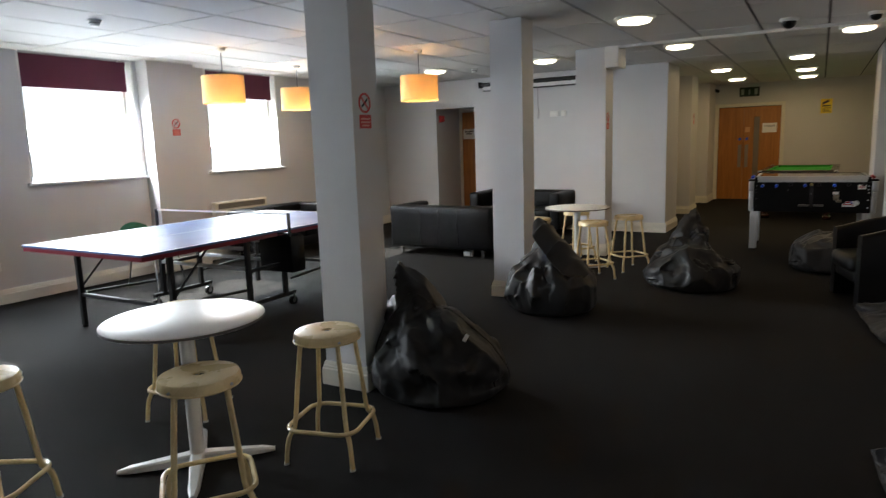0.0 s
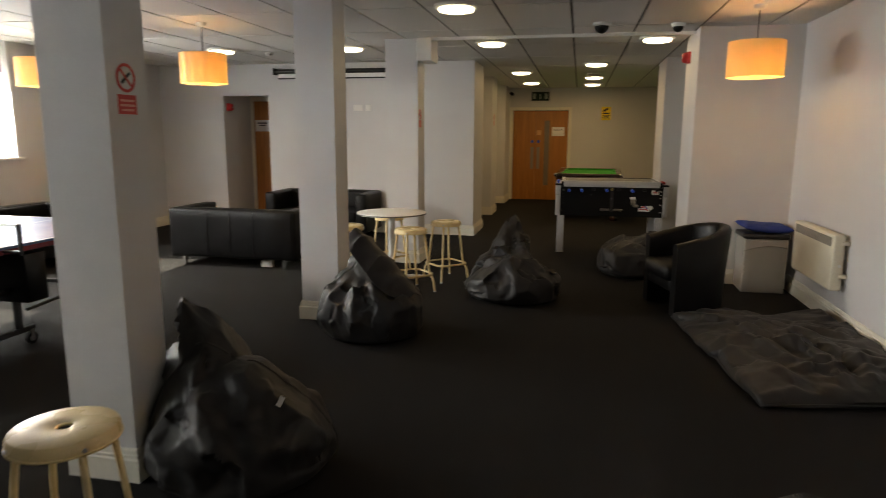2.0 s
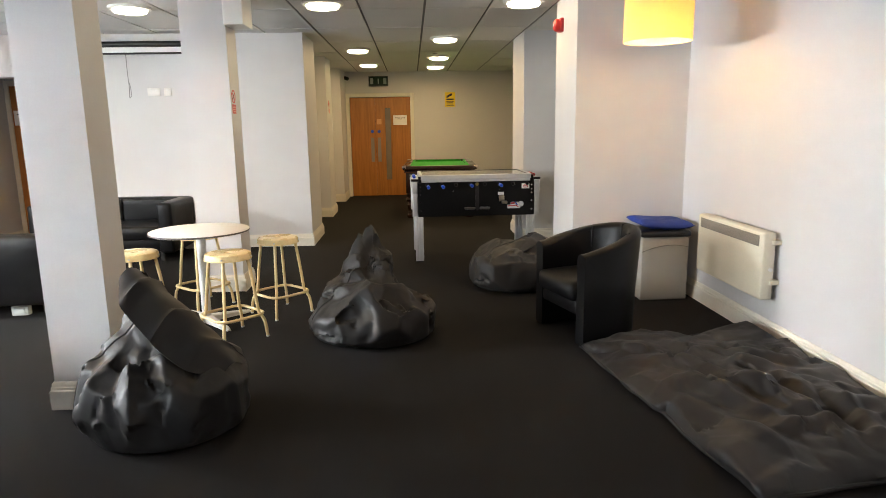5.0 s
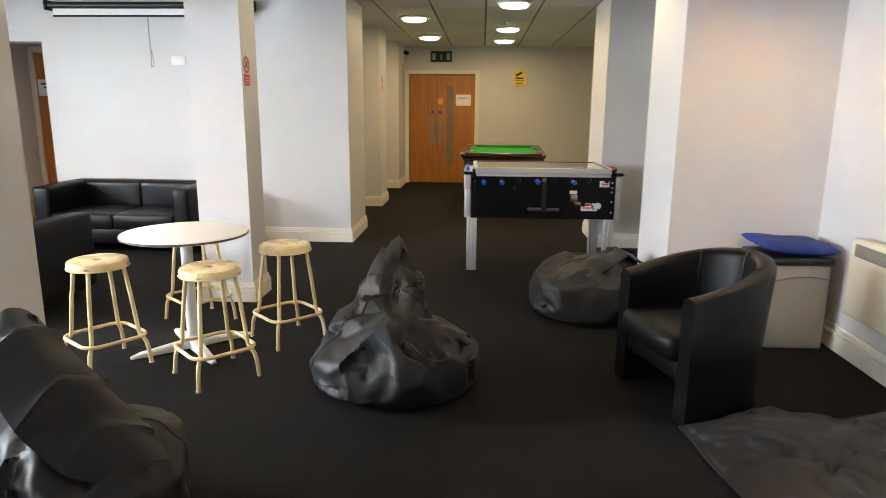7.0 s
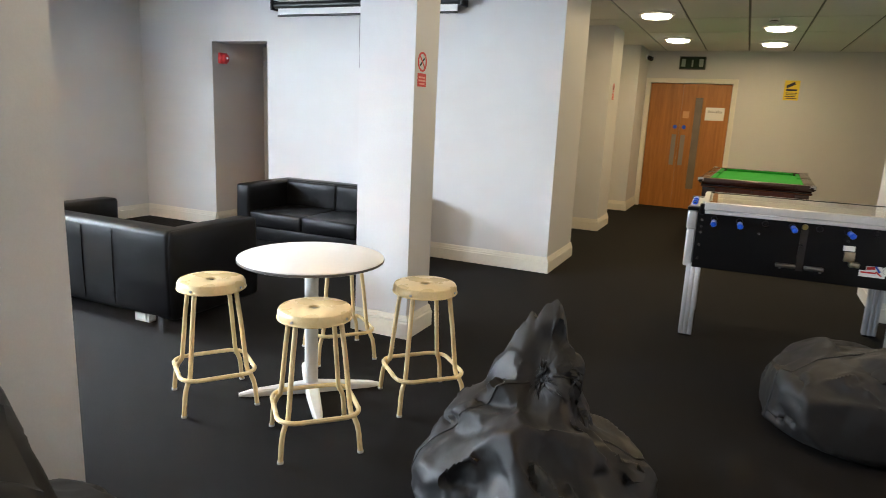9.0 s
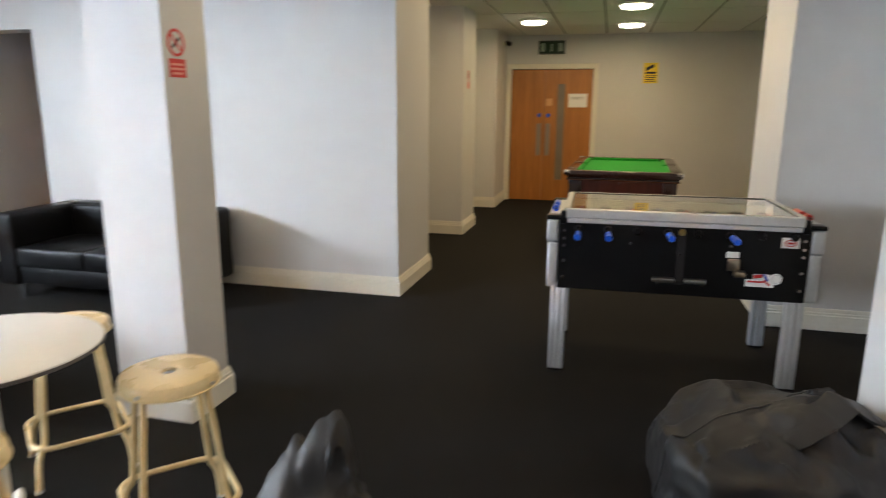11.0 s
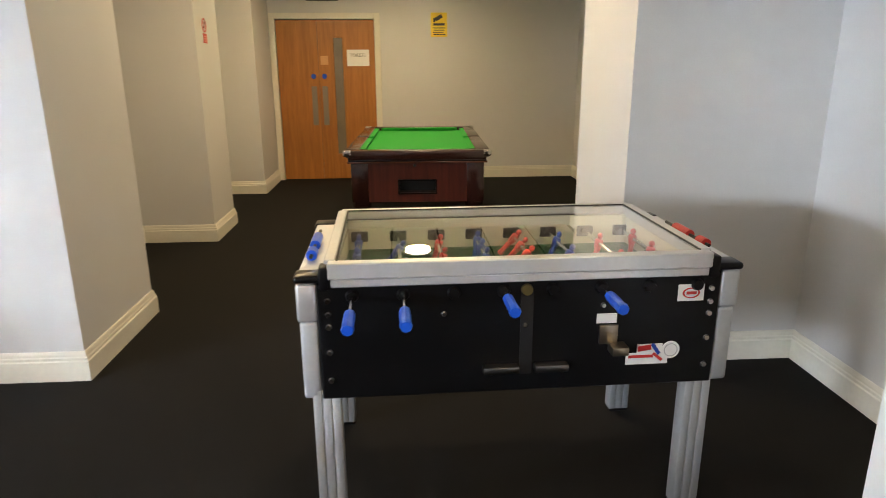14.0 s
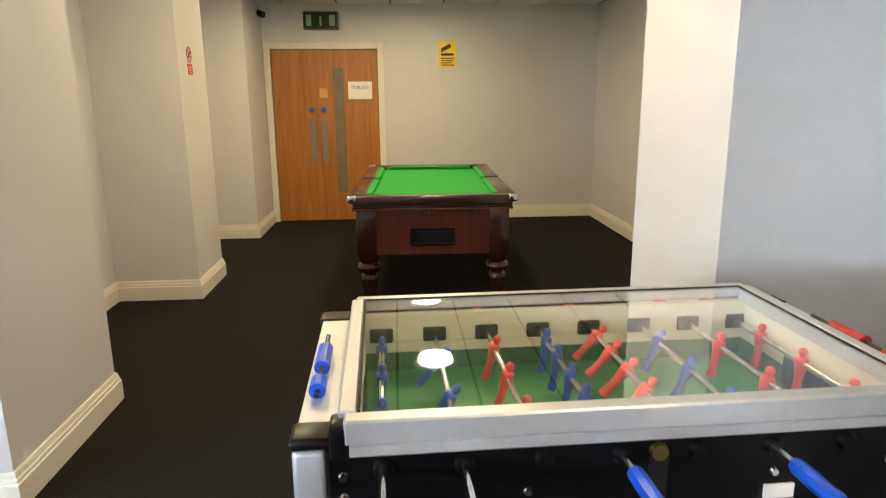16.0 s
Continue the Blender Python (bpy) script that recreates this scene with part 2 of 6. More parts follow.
def mesh(name, bm, material, smooth=None):
    bmesh.ops.recalc_face_normals(bm, faces=bm.faces)
    me = bpy.data.meshes.new(name)
    bm.to_mesh(me)
    bm.free()
    for m in material if isinstance(material, (list, tuple)) else [material]:
        me.materials.append(m)
    if smooth:
        me.shade_smooth()
        me.set_sharp_from_angle(angle=radians(smooth))
    return me


def part(name, bm, material, parent=None, label="", smooth=40):
    ob = new(name, mesh(name, bm, material, smooth))
    if parent is not None:
        ob.parent = parent
    if label:
        ob["label"] = label
    return ob


def setting(name, bm, material, label, category="", parent=None, smooth=None):
    ob = part(name, bm, material, parent, smooth=smooth)
    return tagged(ob, label, category, kind="structure")


def thing(name, label, category, group="", m=None):
    ob = new(name)
    ob.empty_display_size = 0.1
    if m is not None:
        ob.matrix_basis = m
    return tagged(ob, label, category, group)


# ---- the rooms ----
SOUTH, FAR, FAR_EAST = -3.2, 15.88, 2.05
T = 0.25

b = bmesh.new()
box(b, WEST - T, FAR_EAST + T, SOUTH - T, FAR + T, -0.12, 0)
setting("floor", b, M_CARPET, "charcoal cut-pile carpet over the whole floor", "floor")


def ceiling():
    bm = bmesh.new()
    box(bm, WEST - T, FAR_EAST + T, SOUTH - T, FAR + T, CEIL + 0.012, CEIL + 0.12)
    sx, sy, g = 0.612, 1.22, 0.012
    x = -0.44 - 11 * sx
    while x < FAR_EAST:
        y = SOUTH - 0.4
        while y < FAR:
            x0, x1, y0, y1 = max(x + g, WEST), min(x + sx - g, FAR_EAST), max(y + g, SOUTH), min(y + sy - g, FAR)
            if x1 - x0 > 0.03 and y1 - y0 > 0.03:
                box(bm, x0, x1, y0, y1, CEIL + random.uniform(0, 0.003), CEIL + 0.02)
            y += sy
        x += sx
    me = mesh("ceiling", bm, [M_CEIL, M_GRID])
    for f in me.polygons:
        if f.center.z > CEIL + 0.011 and abs(f.normal.z) > 0.5 and f.area > 20:
            f.material_index = 1
    return tagged(new("ceiling", me), "suspended ceiling of pale mineral tiles in a dark grid", "ceiling", kind="structure")


ceiling()

# window wall, with openings through it
b = bmesh.new()
ys = [SOUTH - T] + [v for w in WINDOWS for v in w] + [NORTH + T]
box(b, WEST - T, WEST, SOUTH - T, NORTH + T, 0, SILL)
for y0, y1 in zip(ys[::2], ys[1::2]):
    box(b, WEST - T, WEST, y0, y1, SILL, CEIL + 0.1)
setting("wall_west", b, M_WALL, "pale grey painted wall with tall windows", "wall")
# projecting piers between the windows
for y0, y1 in ((4.975, 5.635),):
    b = bmesh.new()
    box(b, WEST, WEST + 0.2, y0, y1, 0, CEIL)
    setting("wall_pier", b, M_WALL, "pale grey painted pier between windows", "pier")

# end wall with the alcove opening
AL0, AL1, ALZ = -5.85, -5.08, 2.075
b = bmesh.new()
box(b, WEST, AL0, NORTH, NORTH + T, 0, CEIL + 0.1)
box(b, AL0, AL1, NORTH, NORTH + T, ALZ, CEIL + 0.1)
box(b, AL1, -2.6, NORTH, NORTH + T, 0, CEIL + 0.1)
setting("wall_north", b, M_WALL, "pale grey painted end wall with an alcove", "wall")
b = bmesh.new()
box(b, AL0 - 0.15, AL0, NORTH + T, 11.05, 0, CEIL + 0.1)
box(b, AL1 + 0.3, AL1 + 0.45, NORTH + T, 11.05, 0, CEIL + 0.1)
box(b, AL0 - 0.15, AL1 + 0.45, 11.05, 11.2, 0, CEIL + 0.1)
box(b, AL0, AL1 + 0.3, NORTH + T, 11.05, ALZ + 0.1, ALZ + 0.2)
setting("wall_alcove", b, M_WALL, "grey painted walls of the door alcove", "wall")

# corridor's west side: a block and two pilasters with recesses between
for x, y0, y1 in ((-1.85, NORTH, 11.02), (-1.93, 12.75, 13.42), (-1.935, 14.95, FAR)):
    b = bmesh.new()
    box(b, -2.6, x, y0, y1, 0, CEIL)
    setting("wall_pilaster", b, M_WALL, "pale grey painted pilaster", "pilaster")
b = bmesh.new()
box(b, -2.6 - T, -2.55, 11.02, 12.75, 0, CEIL + 0.1)
box(b, -2.6 - T, -2.55, 13.42, 14.95, 0, CEIL + 0.1)
box(b, -2.6 - T, -2.6, NORTH + T, 11.02, 0, CEIL + 0.1)
setting("wall_corridor", b, M_WALL, "pale grey painted corridor wall", "wall")

# far wall with the double door's opening
DX0, DX1, DZ = -1.855, -0.605, 2.045
b = bmesh.new()
box(b, -2.9, DX0, FAR, FAR + T, 0, CEIL + 0.1)
box(b, DX1, FAR_EAST + T, FAR, FAR + T, 0, CEIL + 0.1)
box(b, DX0, DX1, FAR, FAR + T, DZ, CEIL + 0.1)
setting("wall_far", b, M_WALL, "grey painted wall round the double door", "wall")

# east side
PIER_X, PIER_X2 = 0.785, 0.785
b = bmesh.new()
box(b, EAST, EAST + T, SOUTH - T, 10.5, 0, CEIL + 0.1)
box(b, FAR_EAST, FAR_EAST + T, 10.5, FAR, 0, CEIL + 0.1)
setting("wall_east", b, M_WALL, "pale grey painted side wall", "wall")
for x0, y0, y1, x1 in ((PIER_X, 7.58, 8.36, EAST), (PIER_X2, 10.13, 11.0, FAR_EAST)):
    b = bmesh.new()
    box(b, x0, x1, y0, y1, 0, CEIL)
    setting("wall_pier", b, M_WALL, "pale grey painted projecting pier", "pier")
b = bmesh.new()
box(b, WEST - T, EAST + T, SOUTH - T, SOUTH, 0, CEIL + 0.1)
setting("wall_south", b, M_WALL, "pale grey painted wall", "wall")

# free-standing columns
COLUMNS = [(-2.46, 2.885, 0.31, 0.245), (-2.498, 5.415, 0.313, 0.265), (-2.515, 7.885, 0.38, 0.315)]
for x, y, w, d in COLUMNS:
    b = bmesh.new()
    box(b, x, x + w, y, y + d, 0, CEIL)
    setting("column", b, M_WALL, "square column in pale grey paint", "column")


def skirting(pts, closed=False, h=0.15, d=0.022):
    """A moulded skirting board along a line of wall corners, the room to its left."""
    prof = [(0, 0), (d, 0), (d, h * 0.68), (d * 0.75, h * 0.72), (d * 0.75, h * 0.80), (d * 0.55, h * 0.84), (d * 0.5, h * 0.93), (d * 0.25, h), (0, h)]
    bm = bmesh.new()
    n = len(pts)
    rows = []
    for i, p in enumerate(pts):
        p = Vector(p)
        a = Vector(pts[i - 1]) if closed or i else None
        c = Vector(pts[(i + 1) % n]) if closed or i < n - 1 else None
        dirs = [(p - a).normalized()] if a is not None else []
        dirs += [(c - p).normalized()] if c is not None else []
        nor = [Vector((-v.y, v.x)) for v in dirs]
        off = nor[0] if len(nor) == 1 else (nor[0] + nor[1]) / (1 + nor[0].dot(nor[1]))
        rows.append([bm.verts.new((p.x + off.x * o, p.y + off.y * o, z)) for o, z in prof])
    for r, s in list(zip(rows, rows[1:])) + ([(rows[-1], rows[0])] if closed else []):
        for k in range(len(prof) - 1):
            bm.faces.new((r[k], s[k], s[k + 1], r[k + 1]))
    if not closed:
        bm.faces.new(rows[0])
        bm.faces.new(rows[-1])
    return setting("baseboard", bm, M_TRIM, "cream gloss-painted moulded skirting board", "skirting", smooth=25)


W, E = WEST, EAST
skirting([(AL0, NORTH), (W, NORTH), (W, 5.635), (W + 0.2, 5.635), (W + 0.2, 4.975), (W, 4.975), (W, SOUTH), (E, SOUTH),
          (E, 7.58), (PIER_X, 7.58), (PIER_X, 8.36), (E, 8.36), (E, 10.13), (PIER_X2, 10.13), (PIER_X2, 11.0), (FAR_EAST, 11.0), (FAR_EAST, FAR), (DX1 + 0.07, FAR)])
skirting([(-1.935, FAR - 0.02), (-1.935, 14.95), (-2.55, 14.95), (-2.55, 13.42), (-1.93, 13.42), (-1.93, 12.75), (-2.55, 12.75), (-2.55, 11.02), (-1.85, 11.02), (-1.85, NORTH), (AL1, NORTH)])
skirting([(AL0, 11.05), (AL0, NORTH + 0.002)])
for x, y, w, d in COLUMNS:
    skirting([(x, y), (x, y + d), (x + w, y + d), (x + w, y)], closed=True)


# ---- doors, windows and fixtures ----
def word(name, text, size, material, m, parent, depth=0.0012):
    """Lettering, as a mesh lying in the plane of m (x along the line, y up)."""
    c = bpy.data.curves.new(name, "FONT")
    c.body, c.size, c.extrude, c.align_x, c.align_y = text, size, depth, "CENTER", "CENTER"
    tmp = bpy.data.objects.new(name, c)
    me = bpy.data.meshes.new_from_object(tmp)
    bpy.data.objects.remove(tmp)
    me.materials.clear()
    me.materials.append(material)
    me.transform(m)
    ob = new(name, me)
    ob.parent = parent
    return ob


def facing(x, y, z, nx, ny):
    """A frame on a wall: x along the wall, y up, z out of it towards (nx, ny)."""
    return Matrix(((-ny, 0, nx, x), (nx, 0, ny, y), (0, 1, 0, z), (0, 0, 0, 1)))


def plate(bm, m, x0, x1, y0, y1, z0, z1, bevel=0.0):
    tmp = bmesh.new()
    box(tmp, x0, x1, y0, y1, z0, z1, bevel)
    tmp.transform(m)
    me = bpy.data.meshes.new("tmp")
    tmp.to_mesh(me)
    tmp.free()
    bm.from_mesh(me)
    bpy.data.meshes.remove(me)


def window(i, y0, y1):
    yc = (y0 + y1) / 2
    w = tagged(new("window_%d" % i), "white-framed window with plum roller blind part drawn", "window", kind="structure")
    bm = bmesh.new()
    x0, x1 = WEST - 0.2, WEST - 0.14
    for a in (y0, y1 - 0.06):
        box(bm, x0, x1, a, a + 0.06, SILL, CEIL + 0.08, 0.006, 1)
    for z in (SILL, CEIL + 0.02):
        box(bm, x0 + 0.003, x1 - 0.003, y0 + 0.06, y1 - 0.06, z, z + 0.055, 0.006, 1)
    part("window_frame", bm, M_WHITE, w, smooth=None)
    for z0, z1 in ((SILL + 0.055, CEIL + 0.02),):
        bm = bmesh.new()
        box(bm, x0 + 0.027, x0 + 0.033, y0 + 0.06, y1 - 0.06, z0, z1)
        p = part("pane", bm, M_GLASS, w, smooth=None)
        p.visible_shadow = False
    bm = bmesh.new()
    box(bm, WEST - 0.14, WEST + 0.05, y0 - 0.05, y1 + 0.05, SILL - 0.03, SILL + 0.002, 0.008)
    part("window_sill", bm, M_WHITE, w)
    bm = bmesh.new()
    for a in (y0 - 0.002, y1 - 0.02):
        box(bm, WEST - 0.14, WEST + 0.006, a, a + 0.022, SILL, CEIL)
    part("window_lining", bm, M_WHITE, w, smooth=None)
    bm = bmesh.new()
    cyl(bm, (WEST - 0.09, y0 + 0.03, CEIL - 0.03), (WEST - 0.09, y1 - 0.03, CEIL - 0.03), 0.022, n=14)
    box(bm, WEST - 0.072, WEST - 0.069, y0 + 0.04, y1 - 0.04, 2.205, CEIL - 0.02)
    box(bm, WEST - 0.078, WEST - 0.063, y0 + 0.04, y1 - 0.04, 2.19, 2.206, 0.003)
    part("blind", bm, M_BLIND, w, "plum fabric roller blind", smooth=30)


for i, (y0, y1) in enumerate(WINDOWS):
    window(i + 1, y0, y1)

# the yard and the bright distance outside
M_PAVE = surface("yard_paving", (0.30, 0.29, 0.28), 0.9, var=0.2, scale=0.5, fine=8, bump=0.1)
b = bmesh.new()
box(b, -90, -7.15, -70, 80, -0.6, -0.35)
setting("ground", b, M_PAVE, "pale paved yard outside the windows", "ground")


def hazy_distance():
    """Emission for a backdrop panel: overexposed daylight with faint foliage and buildings, far outside the windows."""
    m, t, p = nodes_of("glowing_distance")
    co, n = t.nodes.new("ShaderNodeTexCoord"), t.nodes.new("ShaderNodeTexNoise")
    n.inputs["Scale"].default_value, n.inputs["Detail"].default_value = 0.9, 3
    t.links.new(co.outputs["Object"], n.inputs["Vector"])
    r = t.nodes.new("ShaderNodeMapRange")
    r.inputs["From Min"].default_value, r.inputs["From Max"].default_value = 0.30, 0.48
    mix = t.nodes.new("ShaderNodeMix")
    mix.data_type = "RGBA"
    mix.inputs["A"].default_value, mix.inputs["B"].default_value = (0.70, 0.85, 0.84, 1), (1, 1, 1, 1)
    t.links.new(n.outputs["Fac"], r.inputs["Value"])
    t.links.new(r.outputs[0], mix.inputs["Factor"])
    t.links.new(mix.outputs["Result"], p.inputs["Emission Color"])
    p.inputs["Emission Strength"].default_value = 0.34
    return m


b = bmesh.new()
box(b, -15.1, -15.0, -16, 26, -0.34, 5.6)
setting("backdrop", b, hazy_distance(), "glowing panel for the bright hazy daylight outside the windows", "backdrop")

# double door at the far end
door = tagged(new("door_1"), "closed oak-veneer double door with unequal leaves", "door", kind="structure")
SEAM = -1.335
for nm, x0, x1 in (("small_leaf", DX0 + 0.004, SEAM - 0.002), ("large_leaf", SEAM + 0.002, DX1 - 0.004)):
    bm = bmesh.new()
    if nm == "large_leaf":
        vx0, vx1, vz0, vz1 = -1.135, -1.015, 0.34, 1.82
        box(bm, x0, vx0, FAR + 0.02, FAR + 0.064, 0.008, DZ - 0.006)
        box(bm, vx1, x1, FAR + 0.02, FAR + 0.064, 0.008, DZ - 0.006)
        box(bm, vx0, vx1, FAR + 0.02, FAR + 0.064, 0.008, vz0)
        box(bm, vx0, vx1, FAR + 0.02, FAR + 0.064, vz1, DZ - 0.006)
    else:
        box(bm, x0, x1, FAR + 0.02, FAR + 0.064, 0.008, DZ - 0.006)
    leaf = part(nm, bm, M_DOOR, door, smooth=None)
    px = SEAM - 0.105 if nm == "small_leaf" else SEAM + 0.035
    bm = bmesh.new()
    box(bm, px, px + 0.07, FAR + 0.016, FAR + 0.021, 0.72, 1.22, 0.002, 1)
    part("push_plate", bm, M_PLATE, leaf, "brushed aluminium push plate", smooth=None)
    bm = bmesh.new()
    cyl(bm, (px + 0.035, FAR + 0.021, 1.345), (px + 0.035, FAR + 0.016, 1.345), 0.032, n=20)
    part("round_sign", bm, M_BLUE, leaf, "round blue fire-door sign")
    if nm == "large_leaf":
        bm = bmesh.new()
        box(bm, vx0 + 0.004, vx1 - 0.004, FAR + 0.038, FAR + 0.046, vz0 + 0.004, vz1 - 0.004)
        part("vision_panel", bm, surface("wired_glass", (0.22, 0.19, 0.15), 0.12, var=0.2, scale=6, bump=0.02), leaf, "narrow wired-glass vision panel", smooth=None)
        bm = bmesh.new()
        for a, c in ((vx0 - 0.012, vx0 + 0.004), (vx1 - 0.004, vx1 + 0.012)):
            box(bm, a, c, FAR + 0.014, FAR + 0.03, vz0 - 0.01, vz1 + 0.01, 0.003, 1)
        for a in (vz0 - 0.012, vz1):
            box(bm, vx0 + 0.004, vx1 - 0.004, FAR + 0.014, FAR + 0.03, a, a + 0.014, 0.003, 1)
        part("glazing_bead", bm, M_DOOR, leaf, smooth=None)
        bm = bmesh.new()
        box(bm, -1.305, -1.21, FAR + 0.016, FAR + 0.021, 1.49, 1.60)
        part("small_sign", bm, surface("orange_sign", (0.65, 0.36, 0.15), 0.5, var=0.1, bump=0), leaf, "small square faded sign", smooth=None)
bm = bmesh.new()
for a, c in ((DX0 - 0.075, DX0), (DX1, DX1 + 0.075)):
    box(bm, a, c, FAR - 0.022, FAR + 0.1, 0, DZ + 0.075, 0.006)
box(bm, DX0, DX1, FAR - 0.022, FAR + 0.1, DZ, DZ + 0.075, 0.006)
part("door_frame", bm, M_TRIM, door, "cream gloss door frame", smooth=None)
bm = bmesh.new()
box(bm, DX0 - 0.05, DX1 + 0.05, FAR + 0.11, FAR + 0.2, 0, DZ + 0.05)
part("door_backing", bm, M_BLACK, door, smooth=None)

note = thing("paper_notice", "white paper notice taped to the oak door", "notice")
bm = bmesh.new()
box(bm, -0.965, -0.68, FAR + 0.0165, FAR + 0.0185, 1.47, 1.675)
part("sheet", bm, M_PAPER, note, smooth=None)
word("lettering", "TOILETS", 0.055, M_INK, facing(-0.823, FAR + 0.0165, 1.605, 0, -1), note)

# door in the alcove
d2 = tagged(new("door_2"), "closed oak-veneer door set back in the alcove", "door", kind="structure")
bm = bmesh.new()
box(bm, -5.79, -5.01, 11.0, 11.04, 0.01, 2.03)
part("leaf", bm, M_DOOR, d2, smooth=None)
bm = bmesh.new()
for a in (-5.848, -5.01):
    box(bm, a, a + 0.058, 10.98, 11.05, 0, 2.1, 0.005, 1)
box(bm, -5.79, -5.01, 10.98, 11.05, 2.03, 2.1, 0.005, 1)
part("door_frame", bm, M_TRIM, d2, smooth=None)
note = thing("paper_notice", "white paper notice taped to the alcove door", "notice")
bm = bmesh.new()
box(bm, -5.77, -5.51, 10.995, 10.999, 1.53, 1.72)
part("sheet", bm, M_PAPER, note, smooth=None)
bm = bmesh.new()
for z, w in ((1.66, 0.18), (1.62, 0.12)):
    box(bm, -5.64 - w / 2, -5.64 + w / 2, 10.993, 10.9955, z, z + 0.02)
part("print", bm, M_INK, note, smooth=None)

# yellow camera warning sign and the exit sign on the far wall
s = thing("warning_sign", "yellow plastic camera warning sign on the wall", "sign")
m = facing(0.225, FAR, 1.975, 0, -1)
bm = bmesh.new()
plate(bm, m, -0.105, 0.105, -0.148, 0.148, 0, 0.004, 0.0015)
part("panel", bm, M_YELLOW, s, smooth=None)
bm = bmesh.new()
plate(bm, m @ pose(-0.005, 0.085, 0, 0, 0, 28), -0.05, 0.05, -0.022, 0.022, 0.004, 0.006)
plate(bm, m @ pose(-0.06, 0.06, 0, 0, 0, 0), -0.012, 0.012, -0.03, 0.02, 0.004, 0.006)
part("camera_symbol", bm, M_INK, s, smooth=None)
bm = bmesh.new()
plate(bm, m, -0.075, 0.075, -0.01, 0.018, 0.004, 0.0055)
for k in range(4):
    plate(bm, m, -0.08 + 0.01 * (k % 2), 0.08 - 0.012 * (k % 3), -0.045 - 0.026 * k, -0.034 - 0.026 * k, 0.004, 0.0055)
part("print", bm, M_INK, s, smooth=None)

s = thing("exit_sign", "dark green illuminated exit sign box with white symbols", "sign")
m = facing(-1.245, FAR, 2.36, 0, -1)
M_EXITMARK = surface("exit_symbol", (0.24, 0.30, 0.25), 0.5, bump=0)
M_EXIT = surface("exit_green", (0.004, 0.022, 0.010), 0.45, var=0.15, bump=0, spec=0.2)
bm = bmesh.new()
plate(bm, m, -0.2, 0.2, -0.1, 0.1, 0, 0.05, 0.006)
part("case", bm, surface("sign_case", (0.05, 0.055, 0.045), 0.4, bump=0), s)
bm = bmesh.new()
plate(bm, m, -0.185, 0.185, -0.085, 0.085, 0.05, 0.053)
part("face", bm, M_EXIT, s, smooth=None)
for x0, x1, z0, z1 in ((-0.165, -0.105, -0.06, 0.06), (-0.012, 0.012, -0.06, 0.045), (0.10, 0.165, -0.06, 0.06)):
    bm = bmesh.new()
    plate(bm, m, x0, x1, z0, z1, 0.053, 0.055)
    part("symbol", bm, M_EXITMARK, s, smooth=None)


def no_smoking_sign(m, label):
    """Ring, bar and cigarette over a red panel; m lies on the wall."""
    s = thing("no_smoking_sign", label, "sign", "no smoking signs")
    bm = bmesh.new()
    n = 32
    ring = [[bm.verts.new(m @ Vector((r * math.cos(2 * math.pi * k / n), 0.055 + r * math.sin(2 * math.pi * k / n), z))) for k in range(n)] for r, z in ((0.058, 0), (0.058, 0.003), (0.046, 0.003), (0.046, 0))]
    for a, c in zip(ring, ring[1:]):
        for k in range(n):
            bm.faces.new((a[k], a[(k + 1) % n], c[(k + 1) % n], c[k]))
    plate(bm, m @ pose(0, 0.055, 0, 0, 0, -45), -0.048, 0.048, -0.0055, 0.0055, 0.0012, 0.0028)
    part("ring", bm, M_RED, s, "red prohibition ring", smooth=None)
    bm = bmesh.new()
    plate(bm, m @ pose(0, 0.055, 0, 0, 0, 40), -0.034, 0.034, -0.006, 0.006, 0.0, 0.0022)
    part("cigarette", bm, M_INK, s, smooth=None)
    bm = bmesh.new()
    plate(bm, m, -0.056, 0.056, -0.09, -0.012, 0, 0.002)
    part("panel", bm, M_RED, s, smooth=None)
    bm = bmesh.new()
    for k, w in enumerate((0.042, 0.046, 0.036)):
        plate(bm, m, -w, w, -0.040 - 0.019 * k, -0.031 - 0.019 * k, 0.002, 0.003)
    part("print", bm, surface("faded_print", (0.75, 0.35, 0.30), 0.5, bump=0), s, smooth=None)


no_smoking_sign(facing(-2.15, 3.0, 1.66, 1, 0), "red no-smoking sign stuck on the column")
no_smoking_sign(facing(-2.135, 7.98, 1.665, 1, 0), "red no-smoking sign stuck on the column")
no_smoking_sign(facing(WEST + 0.2, 5.31, 1.76, 1, 0), "red no-smoking sign between the windows")
no_smoking_sign(facing(-1.93, 13.02, 1.76, 1, 0), "red no-smoking sign on the pilaster")

# ceiling lights
LIGHTS = [(-1.37, 6.12), (-1.36, 8.27), (0.45, 8.22), (-3.12, 8.42), (-4.83, 8.4), (-0.135, 10.7), (-1.335, 11.85), (-0.12, 12.95), (-1.325, 14.1), (-0.12, 14.6)]


def ceiling_light(m):
    ob = thing("ceiling_light", "round surface-mounted ceiling light, switched on", "ceiling light", "round ceiling lights", m)
    bm = bmesh.new()
    lathe(bm, [(0, 0.004), (0.185, 0.004), (0.188, -0.006), (0.182, -0.018), (0.15, -0.022)], 32)
    part("rim", bm, M_PLASTIC, ob)
    bm = bmesh.new()
    lathe(bm, [(0.150, -0.018), (0.150, -0.030), (0.138, -0.046), (0.10, -0.054), (0, -0.056)], 32)
    part("diffuser", bm, M_LAMP, ob, "glowing opal diffuser")
    return ob


